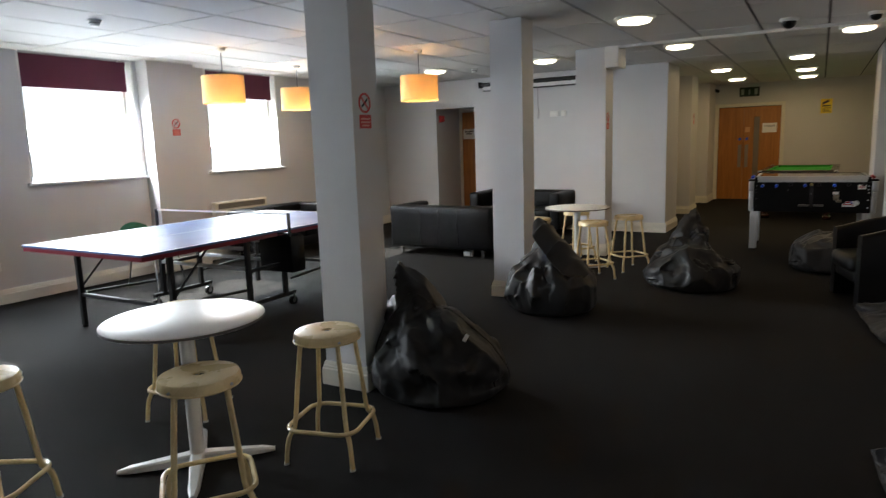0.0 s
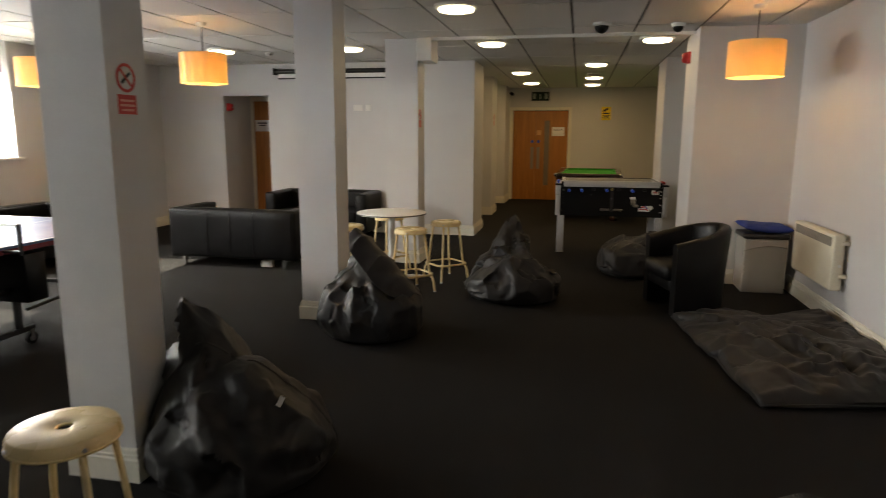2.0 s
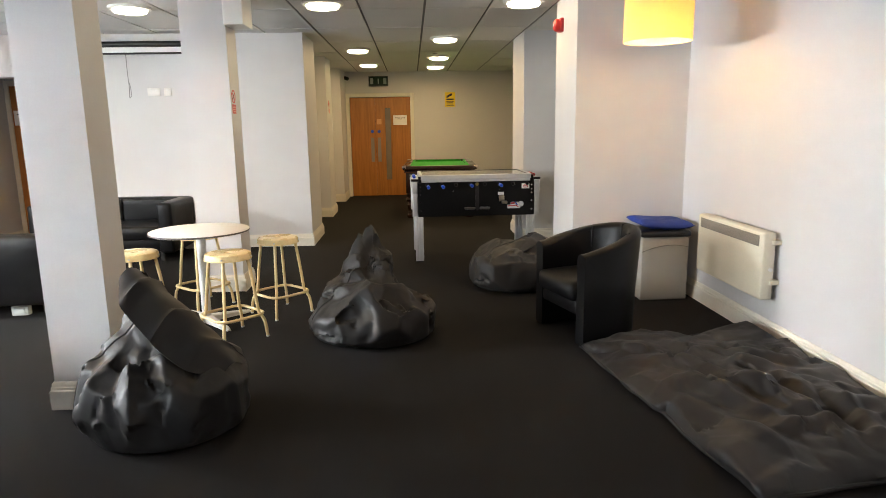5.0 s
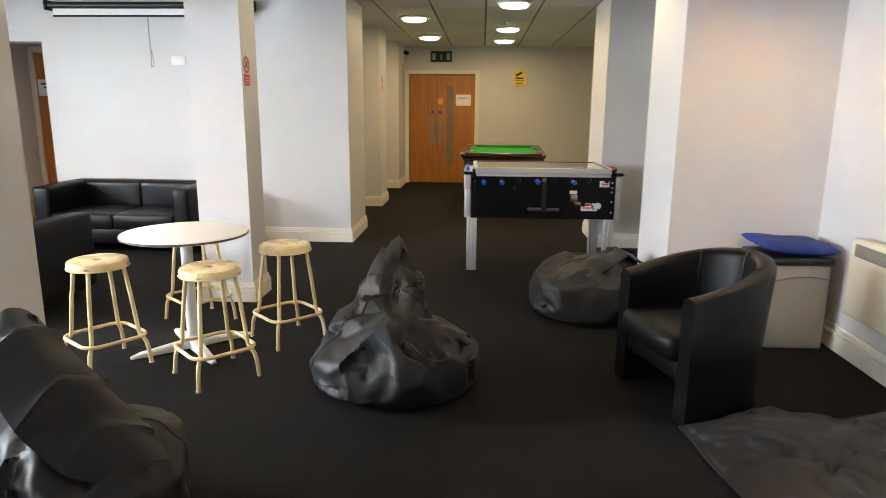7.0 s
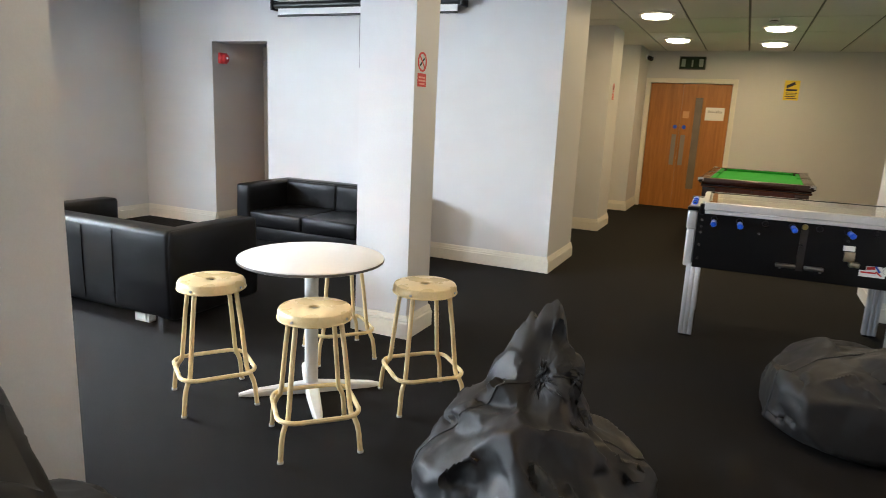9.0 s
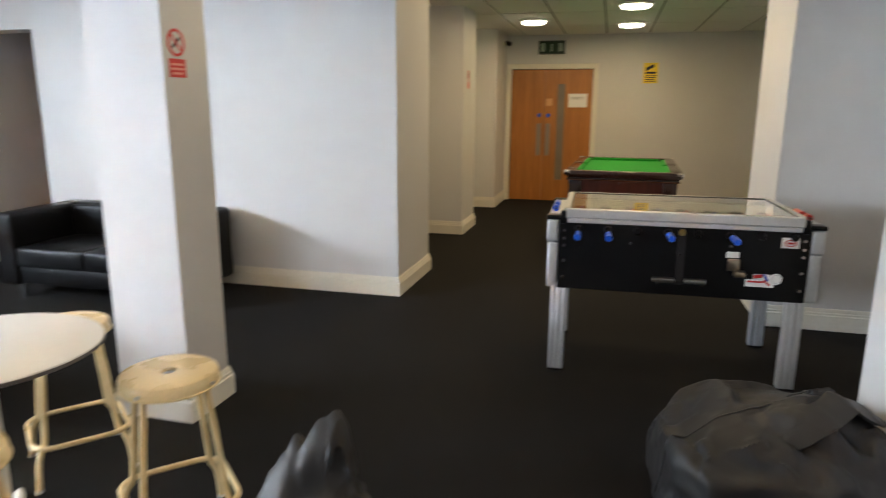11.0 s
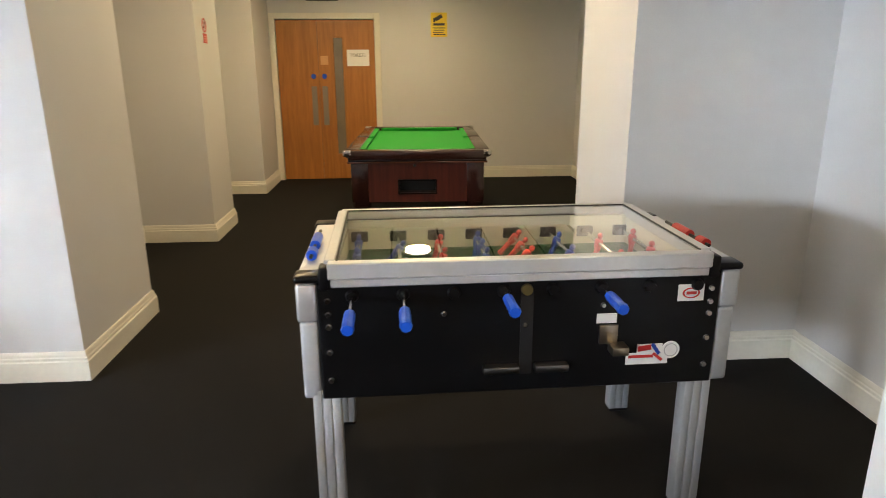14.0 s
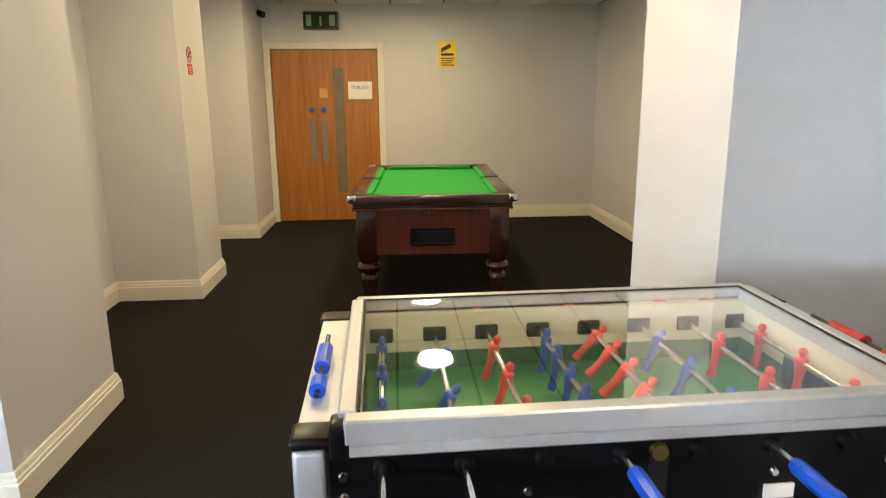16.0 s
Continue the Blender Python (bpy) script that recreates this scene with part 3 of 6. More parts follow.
first = ceiling_light(pose(LIGHTS[0][0], LIGHTS[0][1], CEIL - 0.004))
for x, y in LIGHTS[1:]:
    copy_thing(first, pose(x, y, CEIL - 0.004))
for x, y in LIGHTS:
    d = bpy.data.lights.new("ceiling_light_glow", "AREA")
    d.shape, d.size, d.energy, d.color = "DISK", 0.28, 1.95 if y > 9.8 else 0.6, (1.0, 0.66, 0.30)
    new("ceiling_light_glow", d).location = (x, y, CEIL - 0.064)

# pendant lamps; the last is unseen, added to warm the first column
PENDANTS = [(-5.43, 4.92), (-3.82, 4.96), (-5.92, 6.62), (-3.95, 6.52), (1.06, 6.52), (1.05, 2.6)]


HANG = 1.97


def pendant(m):
    ob = thing("pendant_lamp", "ochre fabric drum pendant lamp, lit, on a thin cord", "pendant lamp", "drum pendant lamps", m)
    bm = bmesh.new()
    lathe(bm, [(0.22, 0), (0.22, 0.285), (0.2175, 0.285), (0.2175, 0.0), (0.22, 0)], 44)
    part("shade", bm, M_SHADE, ob)
    bm = bmesh.new()
    cyl(bm, (0, 0, 0.17), (0, 0, CEIL - HANG - 0.02), 0.004, n=8)
    part("cord", bm, M_BLACKM, ob)
    bm = bmesh.new()
    lathe(bm, [(0, CEIL - HANG), (0.05, CEIL - HANG), (0.045, CEIL - HANG - 0.03), (0.01, CEIL - HANG - 0.045), (0, CEIL - HANG - 0.045)], 20)
    part("ceiling_rose", bm, M_PLASTIC, ob)
    bm = bmesh.new()
    for k in range(3):
        a = 2 * math.pi * k / 3
        cyl(bm, (0.015 * math.cos(a), 0.015 * math.sin(a), 0.22), (0.218 * math.cos(a), 0.218 * math.sin(a), 0.26), 0.002, n=6)
    cyl(bm, (0, 0, 0.17), (0, 0, 0.235), 0.018, n=12)
    part("lamp_holder", bm, M_PLASTIC, ob)
    bm = bmesh.new()
    lathe(bm, [(0, 0.065), (0.02, 0.07), (0.03, 0.095), (0.027, 0.12), (0.014, 0.155), (0.012, 0.17)], 16)
    part("bulb", bm, M_BULB, ob)
    return ob


M_BULB = glow("warm_bulb", (1.0, 0.72, 0.38), 5.0)
first = pendant(pose(*PENDANTS[0], HANG))
for x, y in PENDANTS[1:]:
    copy_thing(first, pose(x, y, HANG))
for x, y in PENDANTS:
    d = bpy.data.lights.new("pendant_glow", "POINT")
    d.energy, d.color, d.shadow_soft_size = 2.4, (1.0, 0.62, 0.32), 0.05
    new("pendant_glow", d).location = (x, y, HANG + 0.03)


def detector(x, y):
    ob = thing("smoke_detector", "white plastic smoke detector on the ceiling", "smoke detector", "smoke detectors", pose(x, y, CEIL))
    bm = bmesh.new()
    lathe(bm, [(0, 0.002), (0.055, 0.002), (0.055, -0.012), (0.042, -0.016), (0.042, -0.03), (0.03, -0.045), (0, -0.048)], 24)
    part("body", bm, M_PLASTIC, ob)
    bm = bmesh.new()
    lathe(bm, [(0.0425, -0.018), (0.0435, -0.019), (0.0435, -0.026), (0.0425, -0.027)], 24)
    part("vent", bm, M_GRID, ob)


detector(-5.0, 3.25)
detector(-4.39, 8.81)
detector(-0.2, 12.4)


def dome_camera(x, y, r=0.075):
    ob = thing("dome_camera", "dark domed security camera on the ceiling", "security camera", "", pose(x, y, CEIL))
    bm = bmesh.new()
    lathe(bm, [(0, 0.002), (r, 0.002), (r, -0.02), (r * 0.9, -0.03), (r * 0.75, -0.032)], 28)
    part("base", bm, M_PLASTIC, ob)
    bm = bmesh.new()
    lathe(bm, [(r * 0.78 * math.cos(a * math.pi / 16), -0.03 - r * 0.8 * math.sin(a * math.pi / 16)) for a in range(9)], 28)
    part("dome", bm, M_BLACK, ob, "smoked plastic dome")


dome_camera(-0.165, 7.2, 0.085)
dome_camera(0.545, 7.35, 0.065)
# wall camera by the far door, and one beside the second window
for x, y, z, dx, dy in ((-1.94, 15.6, 2.42, 1, -0.5), (WEST, 7.75, 2.36, 1, -0.6)):
    ob = thing("wall_camera", "small white and black wall-mounted camera", "security camera")
    bm = bmesh.new()
    box(bm, x, x + 0.03, y - 0.035, y + 0.035, z - 0.035, z + 0.035, 0.006)
    part("bracket", bm, M_PLASTIC, ob)
    bm = bmesh.new()
    cyl(bm, (x + 0.03, y, z), (x + 0.03 + 0.07 * dx, y + 0.07 * dy, z - 0.03), 0.035, n=18)
    part("lens", bm, M_BLACK, ob)

# cable trunking across the ceiling and the boxed joint on the column
tr = thing("cable_trunking", "white plastic cable trunking across the ceiling", "trunking")
bm = bmesh.new()
box(bm, -1.97, PIER_X, 7.85, 7.90, CEIL - 0.03, CEIL + 0.004, 0.003, 1)
part("cover", bm, M_PLASTIC, tr, smooth=None)
bx = thing("joint_box", "white painted boxed joint at the column's head", "boxing")
bm = bmesh.new()
box(bm, -2.135, -1.97, 7.83, 8.16, 2.30, CEIL, 0.004, 1)
part("cover", bm, M_WHITE, bx, smooth=None)

# fire alarm sounders
for m, lab in ((facing(PIER_X, 8.12, 2.31, -1, 0), "red fire alarm sounder box on the pier"), (facing(AL0, 10.274, 1.905, 1, 0), "red fire alarm sounder in the alcove")):
    ob = thing("fire_alarm", lab, "fire alarm")
    bm = bmesh.new()
    plate(bm, m, -0.06, 0.06, -0.06, 0.06, 0, 0.035, 0.008)
    part("base", bm, M_RED, ob)
    bm = bmesh.new()
    lathe(bm, [(0.056, 0.03), (0.056, 0.055), (0.050, 0.072), (0.034, 0.082), (0.0, 0.084)], 28, m)
    part("sounder", bm, M_RED, ob, "round red sounder dome")
    bm = bmesh.new()
    plate(bm, m, -0.014, 0.014, -0.010, 0.012, 0.083, 0.086, 0.002)
    part("label_plate", bm, M_PAPER, ob, smooth=None)

# projection screen, its pull cord, the switches
sc = thing("projection_screen", "rolled-up projection screen in a black case", "projection screen")
bm = bmesh.new()
cyl(bm, (-4.90, 10.05, 2.42), (-2.80, 10.05, 2.42), 0.034, n=18)
part("case", bm, M_BLACKM, sc)
for x in (-4.93, -2.80):
    bm = bmesh.new()
    box(bm, x, x + 0.03, 10.0, NORTH, 2.37, 2.47, 0.008)
    part("end_cap", bm, M_BLACK, sc)
bm = bmesh.new()
box(bm, -4.86, -2.84, 10.043, 10.047, 2.325, 2.40)
part("screen_edge", bm, M_PAPER, sc, smooth=None)
bm = bmesh.new()
cyl(bm, (-4.86, 10.045, 2.318), (-2.84, 10.045, 2.318), 0.011, n=12)
part("bottom_bar", bm, M_BLACKM, sc)
bm = bmesh.new()
tube(bm, [(-3.87, 10.045, 2.31), (-3.872, 10.046, 2.1), (-3.868, 10.05, 1.95), (-3.88, 10.06, 1.82)], 0.0045, 6)
tube(bm, [(-3.872, 10.046, 2.02), (-3.855, 10.05, 1.95), (-3.85, 10.055, 1.84), (-3.88, 10.06, 1.815)], 0.004, 6)
part("pull_cord", bm, surface("grey_cord", (0.25, 0.25, 0.25), 0.8), sc)
for x, w in ((-3.62, 0.145), (-3.46, 0.085)):
    ob = thing("wall_socket", "white plastic socket plate high on the wall", "socket")
    bm = bmesh.new()
    box(bm, x - w / 2, x + w / 2, NORTH - 0.012, NORTH, 1.84, 1.93, 0.003)
    part("plate", bm, M_PLASTIC, ob)
    for k in range(2 if w > 0.1 else 1):
        bm = bmesh.new()
        cx = x + (k - 0.5) * 0.06 if w > 0.1 else x
        box(bm, cx - 0.012, cx + 0.012, NORTH - 0.016, NORTH - 0.011, 1.895, 1.915, 0.002)
        part("switch", bm, M_WHITE, ob, smooth=None)


def wall_heater(m, label, w=0.95):
    """Flat convector heater; m on the wall at its lower middle."""
    ob = thing("wall_heater", label, "heater", "wall heaters", m)
    bm = bmesh.new()
    box(bm, -w / 2, w / 2, 0, 0.44, 0.03, 0.115, 0.014, 3)
    part("case", bm, M_CREAMPAINT, ob)
    bm = bmesh.new()
    box(bm, -w / 2 + 0.05, w / 2 - 0.05, 0.345, 0.415, 0.112, 0.117)
    part("grille", bm, M_GRILLE, ob, "dark outlet grille", smooth=None)
    for k in range(12):
        bm = bmesh.new()
        z = 0.350 + k * 0.0055
        box(bm, -w / 2 + 0.052, w / 2 - 0.052, z, z + 0.0025, 0.116, 0.119)
        part("slat", bm, M_GRILLE2, ob, smooth=None)
    for y in (0.1, 0.36):
        bm = bmesh.new()
        box(bm, w / 2 - 0.05, w / 2 + 0.015, y, y + 0.03, 0.0, 0.06, 0.004)
        part("bracket", bm, M_CREAMPAINT, ob)
    bm = bmesh.new()
    cyl(bm, (w / 2 - 0.002, 0.20, 0.06), (w / 2 + 0.012, 0.20, 0.06), 0.012, n=14)
    part("knob", bm, M_PLASTIC, ob)
    return ob


M_CREAMPAINT = surface("cream_heater_paint", (0.74, 0.69, 0.56), 0.4, var=0.05, bump=0.02)
M_GRILLE = surface("heater_grille", (0.16, 0.14, 0.12), 0.5, var=0.1, bump=0)
M_GRILLE2 = surface("heater_slat", (0.30, 0.27, 0.22), 0.5, var=0.1, bump=0)
wall_heater(facing(EAST, 6.52, 0.305, -1, 0), "cream metal convector heater on the wall")
wall_heater(facing(WEST, 2.50, 0.33, 1, 0), "cream metal convector heater on the window wall")
wall_heater(facing(WEST, 6.35, 0.34, 1, 0), "cream metal convector heater under a window")
ob = thing("wall_socket", "white plastic power socket with a cable", "socket")
bm = bmesh.new()
box(bm, WEST, WEST + 0.03, 3.12, 3.21, 0.34, 0.43, 0.004)
part("plate", bm, M_PLASTIC, ob)
bm = bmesh.new()
tube(bm, [(WEST + 0.03, 3.16, 0.36), (WEST + 0.05, 3.13, 0.30), (WEST + 0.05, 3.06, 0.29), (WEST + 0.06, 2.99, 0.36)], 0.006, 8)
part("cable", bm, M_PLASTIC, ob)


# ---- stools and round tables ----
def rounded_square(r, c, z, n=6):
    """Points of a square ring with rounded corners, turned by 45 degrees."""
    pts = []
    for k in range(4):
        a0 = k * math.pi / 2
        cx, cy = (r - c) * (math.cos(a0) - math.sin(a0)), (r - c) * (math.sin(a0) + math.cos(a0))
        for j in range(n + 1):
            a = a0 + j / n * math.pi / 2
            pts.append((cx + c * math.cos(a), cy + c * math.sin(a), z))
    return pts


def stool(m, H):
    ob = thing("bar_stool", "cream enamelled steel bar stool with a round seat", "stool", "cream stools", m)
    bm = bmesh.new()
    lathe(bm, [(0.022, H - 0.010), (0.024, H - 0.004), (0.05, H - 0.001), (0.135, H), (0.150, H - 0.005), (0.156, H - 0.016), (0.157, H - 0.040), (0.161, H - 0.043), (0.159, H - 0.047), (0.150, H - 0.044), (0.145, H - 0.012), (0.022, H - 0.014)], 40)
    part("seat", bm, M_CREAM, ob)
    # black disc under the opening, its colour giving the shade in the hole
    bm = bmesh.new()
    lathe(bm, [(0, H - 0.020), (0.024, H - 0.020)], 16)
    part("seat_hole_shade", bm, M_BLACK, ob, smooth=None)
    s = math.sqrt(0.5)
    for k in range(4):
        a = math.pi / 4 + k * math.pi / 2
        c, d = math.cos(a), math.sin(a)
        r = lambda v, z: (v * c, v * d, z)
        bm = bmesh.new()
        tube(bm, [r(0.125, H - 0.03), r(0.133, H - 0.055), r(0.155, 0.41), r(0.180, 0.20), r(0.186, 0.172), r(0.204, 0.15), r(0.218, 0.124), r(0.226, 0.09), r(0.236, 0.006)], 0.0115, 10)
        leg = part("leg", bm, M_CREAM, ob)
        bm = bmesh.new()
        cyl(bm, r(0.2365, 0.0), r(0.236, 0.010), 0.0135, n=12)
        part("foot_cap", bm, M_PLASTIC, leg)
        bm = bmesh.new()
        tmp = cyl(bm, r(0.150, H - 0.030), r(0.162, H - 0.030), 0.006, n=10)
        part("rivet", bm, M_ALU, leg)
    bm = bmesh.new()
    tube(bm, rounded_square(0.172, 0.08, 0.170), 0.0105, 8, closed=True)
    part("foot_ring", bm, M_CREAM, ob)
    return ob


STOOLS = [(-1.827, 2.174, 15), (-1.90, 1.494, 52), (-2.915, 2.21, 25), (-2.70, 1.07, 30),
          (-2.545, 6.645, 54), (-1.875, 6.545, 45), (-1.655, 7.15, 46), (-2.36, 7.46, 50)]
for group, H in ((STOOLS[:4], 0.62), (STOOLS[4:], 0.612)):
    x, y, r = group[0]
    first = stool(pose(x, y, 0, 0, 0, r), H)
    for x, y, r in group[1:]:
        copy_thing(first, pose(x, y, 0, 0, 0, r))


def round_table(m, H, R, reach):
    ob = thing("round_table", "white round pedestal table on a cross foot", "table", "white round tables", m)
    bm = bmesh.new()
    lathe(bm, [(0, H - 0.019), (R - 0.006, H - 0.019), (R - 0.001, H - 0.016), (R, H - 0.008), (R - 0.0015, H - 0.002), (R - 0.005, H), (0, H)], 72)
    top = part("tabletop", bm, M_TOP, ob)
    bm = bmesh.new()
    lathe(bm, [(R - 0.0005, H - 0.0165), (R + 0.0008, H - 0.0155), (R + 0.0008, H - 0.006), (R - 0.0005, H - 0.005)], 72)
    part("edge_band", bm, surface("dark_edge", (0.12, 0.11, 0.11), 0.5, bump=0), top)
    bm = bmesh.new()
    cyl(bm, (0, 0, 0.035), (0, 0, H - 0.03), 0.034, n=24)
    part("column", bm, M_WHITE, ob)
    bm = bmesh.new()
    lathe(bm, [(0, H - 0.045), (0.06, H - 0.042), (0.16, H - 0.025), (0.16, H - 0.0195), (0, H - 0.0195)], 24)
    part("top_plate", bm, M_WHITE, ob)
    for k in range(4):
        bm = bmesh.new()
        a = k * math.pi / 2
        c, s = math.cos(a), math.sin(a)
        n = 6
        prev = None
        for j in range(n + 1):
            u = j / n
            x, w, z = 0.02 + reach * u, 0.034 - 0.012 * u, 0.055 - 0.030 * u
            if j == n:
                w, z = 0.014, 0.018
            row = [bm.verts.new((x * c - q * s, x * s + q * c, p)) for q, p in ((-w, 0.004), (w, 0.004), (w, z - 0.008), (w - 0.01, z), (-w + 0.01, z), (-w, z - 0.008))]
            if prev:
                for i in range(6):
                    bm.faces.new((prev[i], prev[(i + 1) % 6], row[(i + 1) % 6], row[i]))
            else:
                bm.faces.new(row)
            prev = row
        bm.faces.new(prev)
        arm = part("foot_arm", bm, M_WHITE, ob, smooth=30)
        bm = bmesh.new()
        cyl(bm, (reach * c, reach * s, 0), (reach * c, reach * s, 0.006), 0.014, n=12)
        part("glide", bm, M_BLACK, arm)
    return ob


round_table(pose(-2.348, 1.795, 0, 0, 0, 46.5), 0.718, 0.36, 0.337)
round_table(pose(-2.18, 6.94, 0, 0, 0, 41.5), 0.712, 0.356, 0.337)


# ---- sofas ----
def cushion(bm, x0, x1, y0, y1, z0, z1, r=0.03, crown=0.012):
    """A padded block with soft edges and a slight crown."""
    tmp = bmesh.new()
    bmesh.ops.create_cube(tmp, size=1, matrix=Matrix.Translation(((x0 + x1) / 2, (y0 + y1) / 2, (z0 + z1) / 2)) @ Matrix.Diagonal((x1 - x0, y1 - y0, z1 - z0, 1)))
    bmesh.ops.bevel(tmp, geom=list(tmp.edges), offset=r, segments=3, affect="EDGES", profile=0.5)
    bmesh.ops.subdivide_edges(tmp, edges=[e for e in tmp.edges if e.calc_length() > 0.12], cuts=5, use_grid_fill=True)
    cx, cy, cz = (x0 + x1) / 2, (y0 + y1) / 2, (z0 + z1) / 2
    for v in tmp.verts:
        u = [(v.co.x - cx) / (x1 - x0) * 2, (v.co.y - cy) / (y1 - y0) * 2, (v.co.z - cz) / (z1 - z0) * 2]
        f = [max(0, 1 - q * q) for q in u]
        d = noise.noise(v.co * 6) * 0.004
        v.co.x += u[0] * (crown * f[1] * f[2]) + d
        v.co.y += u[1] * (crown * f[0] * f[2]) + d
        v.co.z += u[2] * (crown * f[0] * f[1]) + d
    me = bpy.data.meshes.new("tmp")
    tmp.to_mesh(me)
    tmp.free()
    bm.from_mesh(me)
    bpy.data.meshes.remove(me)


def sofa(m, L, label, D=0.78, H=0.66):
    """Box sofa; its back along y = 0, facing +y."""
    ob = thing("leather_sofa", label, "sofa", "black leather sofas", m)
    h = L / 2
    bm = bmesh.new()
    cushion(bm, -h + 0.02, h - 0.02, 0.0, 0.17, 0.11, H, 0.03, 0.006)
    back = part("backrest", bm, M_LEATHER, ob, smooth=60)
    for q in (-h * 0.36, 0.0, h * 0.36):
        bm = bmesh.new()
        tube(bm, [(q, -0.0055, 0.14), (q, -0.009, 0.38), (q, -0.0055, 0.62), (q, 0.03, H + 0.002)], 0.003, 6)
        part("seam", bm, M_BLACK, back)
    for s in (-1, 1):
        bm = bmesh.new()
        x0, x1 = sorted((s * h, s * (h - 0.16)))
        cushion(bm, x0, x1, 0.012, D, 0.10, H - 0.005, 0.028, 0.006)
        part("armrest", bm, M_LEATHER, ob, smooth=60)
    bm = bmesh.new()
    box(bm, -h + 0.15, h - 0.15, 0.1, D - 0.03, 0.11, 0.26, 0.02)
    part("base", bm, M_LEATHER, ob)
    n = 2
    w = (L - 0.32) / n
    for k in range(n):
        bm = bmesh.new()
        x0 = -h + 0.16 + k * w
        cushion(bm, x0 + 0.001, x0 + w - 0.001, 0.16, D - 0.005, 0.25, 0.40, 0.022, 0.012)
        part("seat_cushion", bm, M_LEATHER, ob, smooth=60)
        bm = bmesh.new()
        cushion(bm, x0 + 0.001, x0 + w - 0.001, 0.13, 0.20, 0.38, H - 0.012, 0.018, 0.006)
        part("back_cushion", bm, M_LEATHER, ob, smooth=60)
    for x in (-h + 0.15, h - 0.15):
        for y in (0.06, D - 0.06):
            bm = bmesh.new()
            box(bm, x - 0.022, x + 0.022, y - 0.022, y + 0.022, 0, 0.11, 0.003, 1)
            part("foot", bm, M_CHROME, ob, smooth=None)
    return ob


sofa(pose(-4.115, 7.135, 0), 1.54, "black leather two-seat sofa seen from behind")
sofa(pose(-4.01, 10.06, 0, 0, 0, 180), 1.54, "black leather two-seat sofa against the end wall")
sofa(pose(-6.80, 6.72, 0, 0, 0, -90), 1.42, "black leather two-seat sofa below the window")
ob = thing("floor_socket", "white socket box on the floor by the sofa", "socket")
bm = bmesh.new()
box(bm, -3.82, -3.69, 7.255, 7.315, 0.0, 0.075, 0.006)
part("case", bm, M_PLASTIC, ob)
bm = bmesh.new()
box(bm, -3.80, -3.71, 7.248, 7.257, 0.015, 0.06, 0.004, 1)
part("face", bm, M_WHITE, ob, smooth=None)


def tub_chair(m, label):
    """Barrel-backed armchair facing +x."""
    ob = thing("tub_chair", label, "armchair", "black tub chairs", m)
    n = 40
    W = 0.275   # half width

    def rail(u, off):
        # u from 0 to 1 round the back, from one arm's front to the other's
        a = math.pi * (0.5 + u)
        straight = 0.16
        L = math.pi * 0.31
        s = u * (2 * straight + L)
        if s < straight:
            p, nrm = Vector((0.22 - s - 0.06, W, 0)), Vector((0, 1, 0))
        elif s > straight + L:
            p, nrm = Vector((0.22 - straight + (s - straight - L) - 0.06, -W, 0)), Vector((0, -1, 0))
        else:
            t = (s - straight) / L * math.pi
            nrm = Vector((-math.sin(t), math.cos(t), 0))
            p = Vector((0.0 + 0.22 - straight - 0.06, 0, 0)) + Vector((nrm.x * 0.34, nrm.y * W, 0))
        return p + nrm * off

    bm = bmesh.new()
    rows = []
    T2 = 0.05
    for j in range(n + 1):
        u = j / n
        k = math.sin(math.pi * u)
        top = 0.615 + 0.135 * (k ** 1.3)
        flare = 0.035 * k
        prof = [(T2, 0.012, 0), (T2, 0.30, 0.3), (T2, top - 0.03, 1), (T2 - 0.012, top - 0.008, 1), (0.012, top, 1), (-0.012, top - 0.001, 1), (-0.034, top - 0.012, 1), (-0.044, top - 0.04, 1), (-0.042, 0.42, 0.5), (-0.045, 0.012, 0.0)]
        row = []
        for o, z, f in prof:
            p = rail(u, o + flare * f)
            row.append(bm.verts.new((p.x + noise.noise(Vector((p.x, p.y, z)) * 5) * 0.004, p.y, z)))
        rows.append(row)
    for a, c in zip(rows, rows[1:]):
        for i in range(len(a)):
            bm.faces.new((a[i], a[(i + 1) % len(a)], c[(i + 1) % len(a)], c[i]))
    bm.faces.new(rows[0])
    bm.faces.new(rows[-1])
    shell = part("back_shell", bm, M_LEATHER, ob, smooth=55)
    for u in (0.30, 0.5, 0.70):
        bm = bmesh.new()
        k = math.sin(math.pi * u)
        top = 0.615 + 0.135 * (k ** 1.3)
        pts = []
        for o, z, f in ((-0.046, 0.43, 0.5), (-0.047, top - 0.05, 1), (-0.036, top - 0.010, 1), (0.0, top + 0.002, 1)):
            p = rail(u, o + 0.035 * k * f)
            pts.append((p.x, p.y, z))
        tube(bm, pts, 0.003, 6)
        part("seam", bm, M_BLACK, shell)
    bm = bmesh.new()
    cushion(bm, -0.24, 0.20, -0.232, 0.232, 0.29, 0.425, 0.04, 0.022)
    part("seat_cushion", bm, M_LEATHER, ob, smooth=60)
    bm = bmesh.new()
    cushion(bm, -0.22, 0.16, -0.23, 0.23, 0.20, 0.30, 0.015, 0.0)
    part("seat_base", bm, M_LEATHER, ob, smooth=60)
    for x, y in ((0.13, 0.275), (0.13, -0.275), (-0.22, 0.20), (-0.22, -0.20)):
        bm = bmesh.new()
        cyl(bm, (x, y, 0), (x, y, 0.014), 0.015, n=12)
        part("glide", bm, M_CHROME, ob)
    return ob


first = tub_chair(pose(0.55, 6.44, 0, 0, 0, 197), "black leather tub chair with a curved back")
c2 = copy_thing(first, pose(-6.35, 8.05, 0, 0, 0, -60))
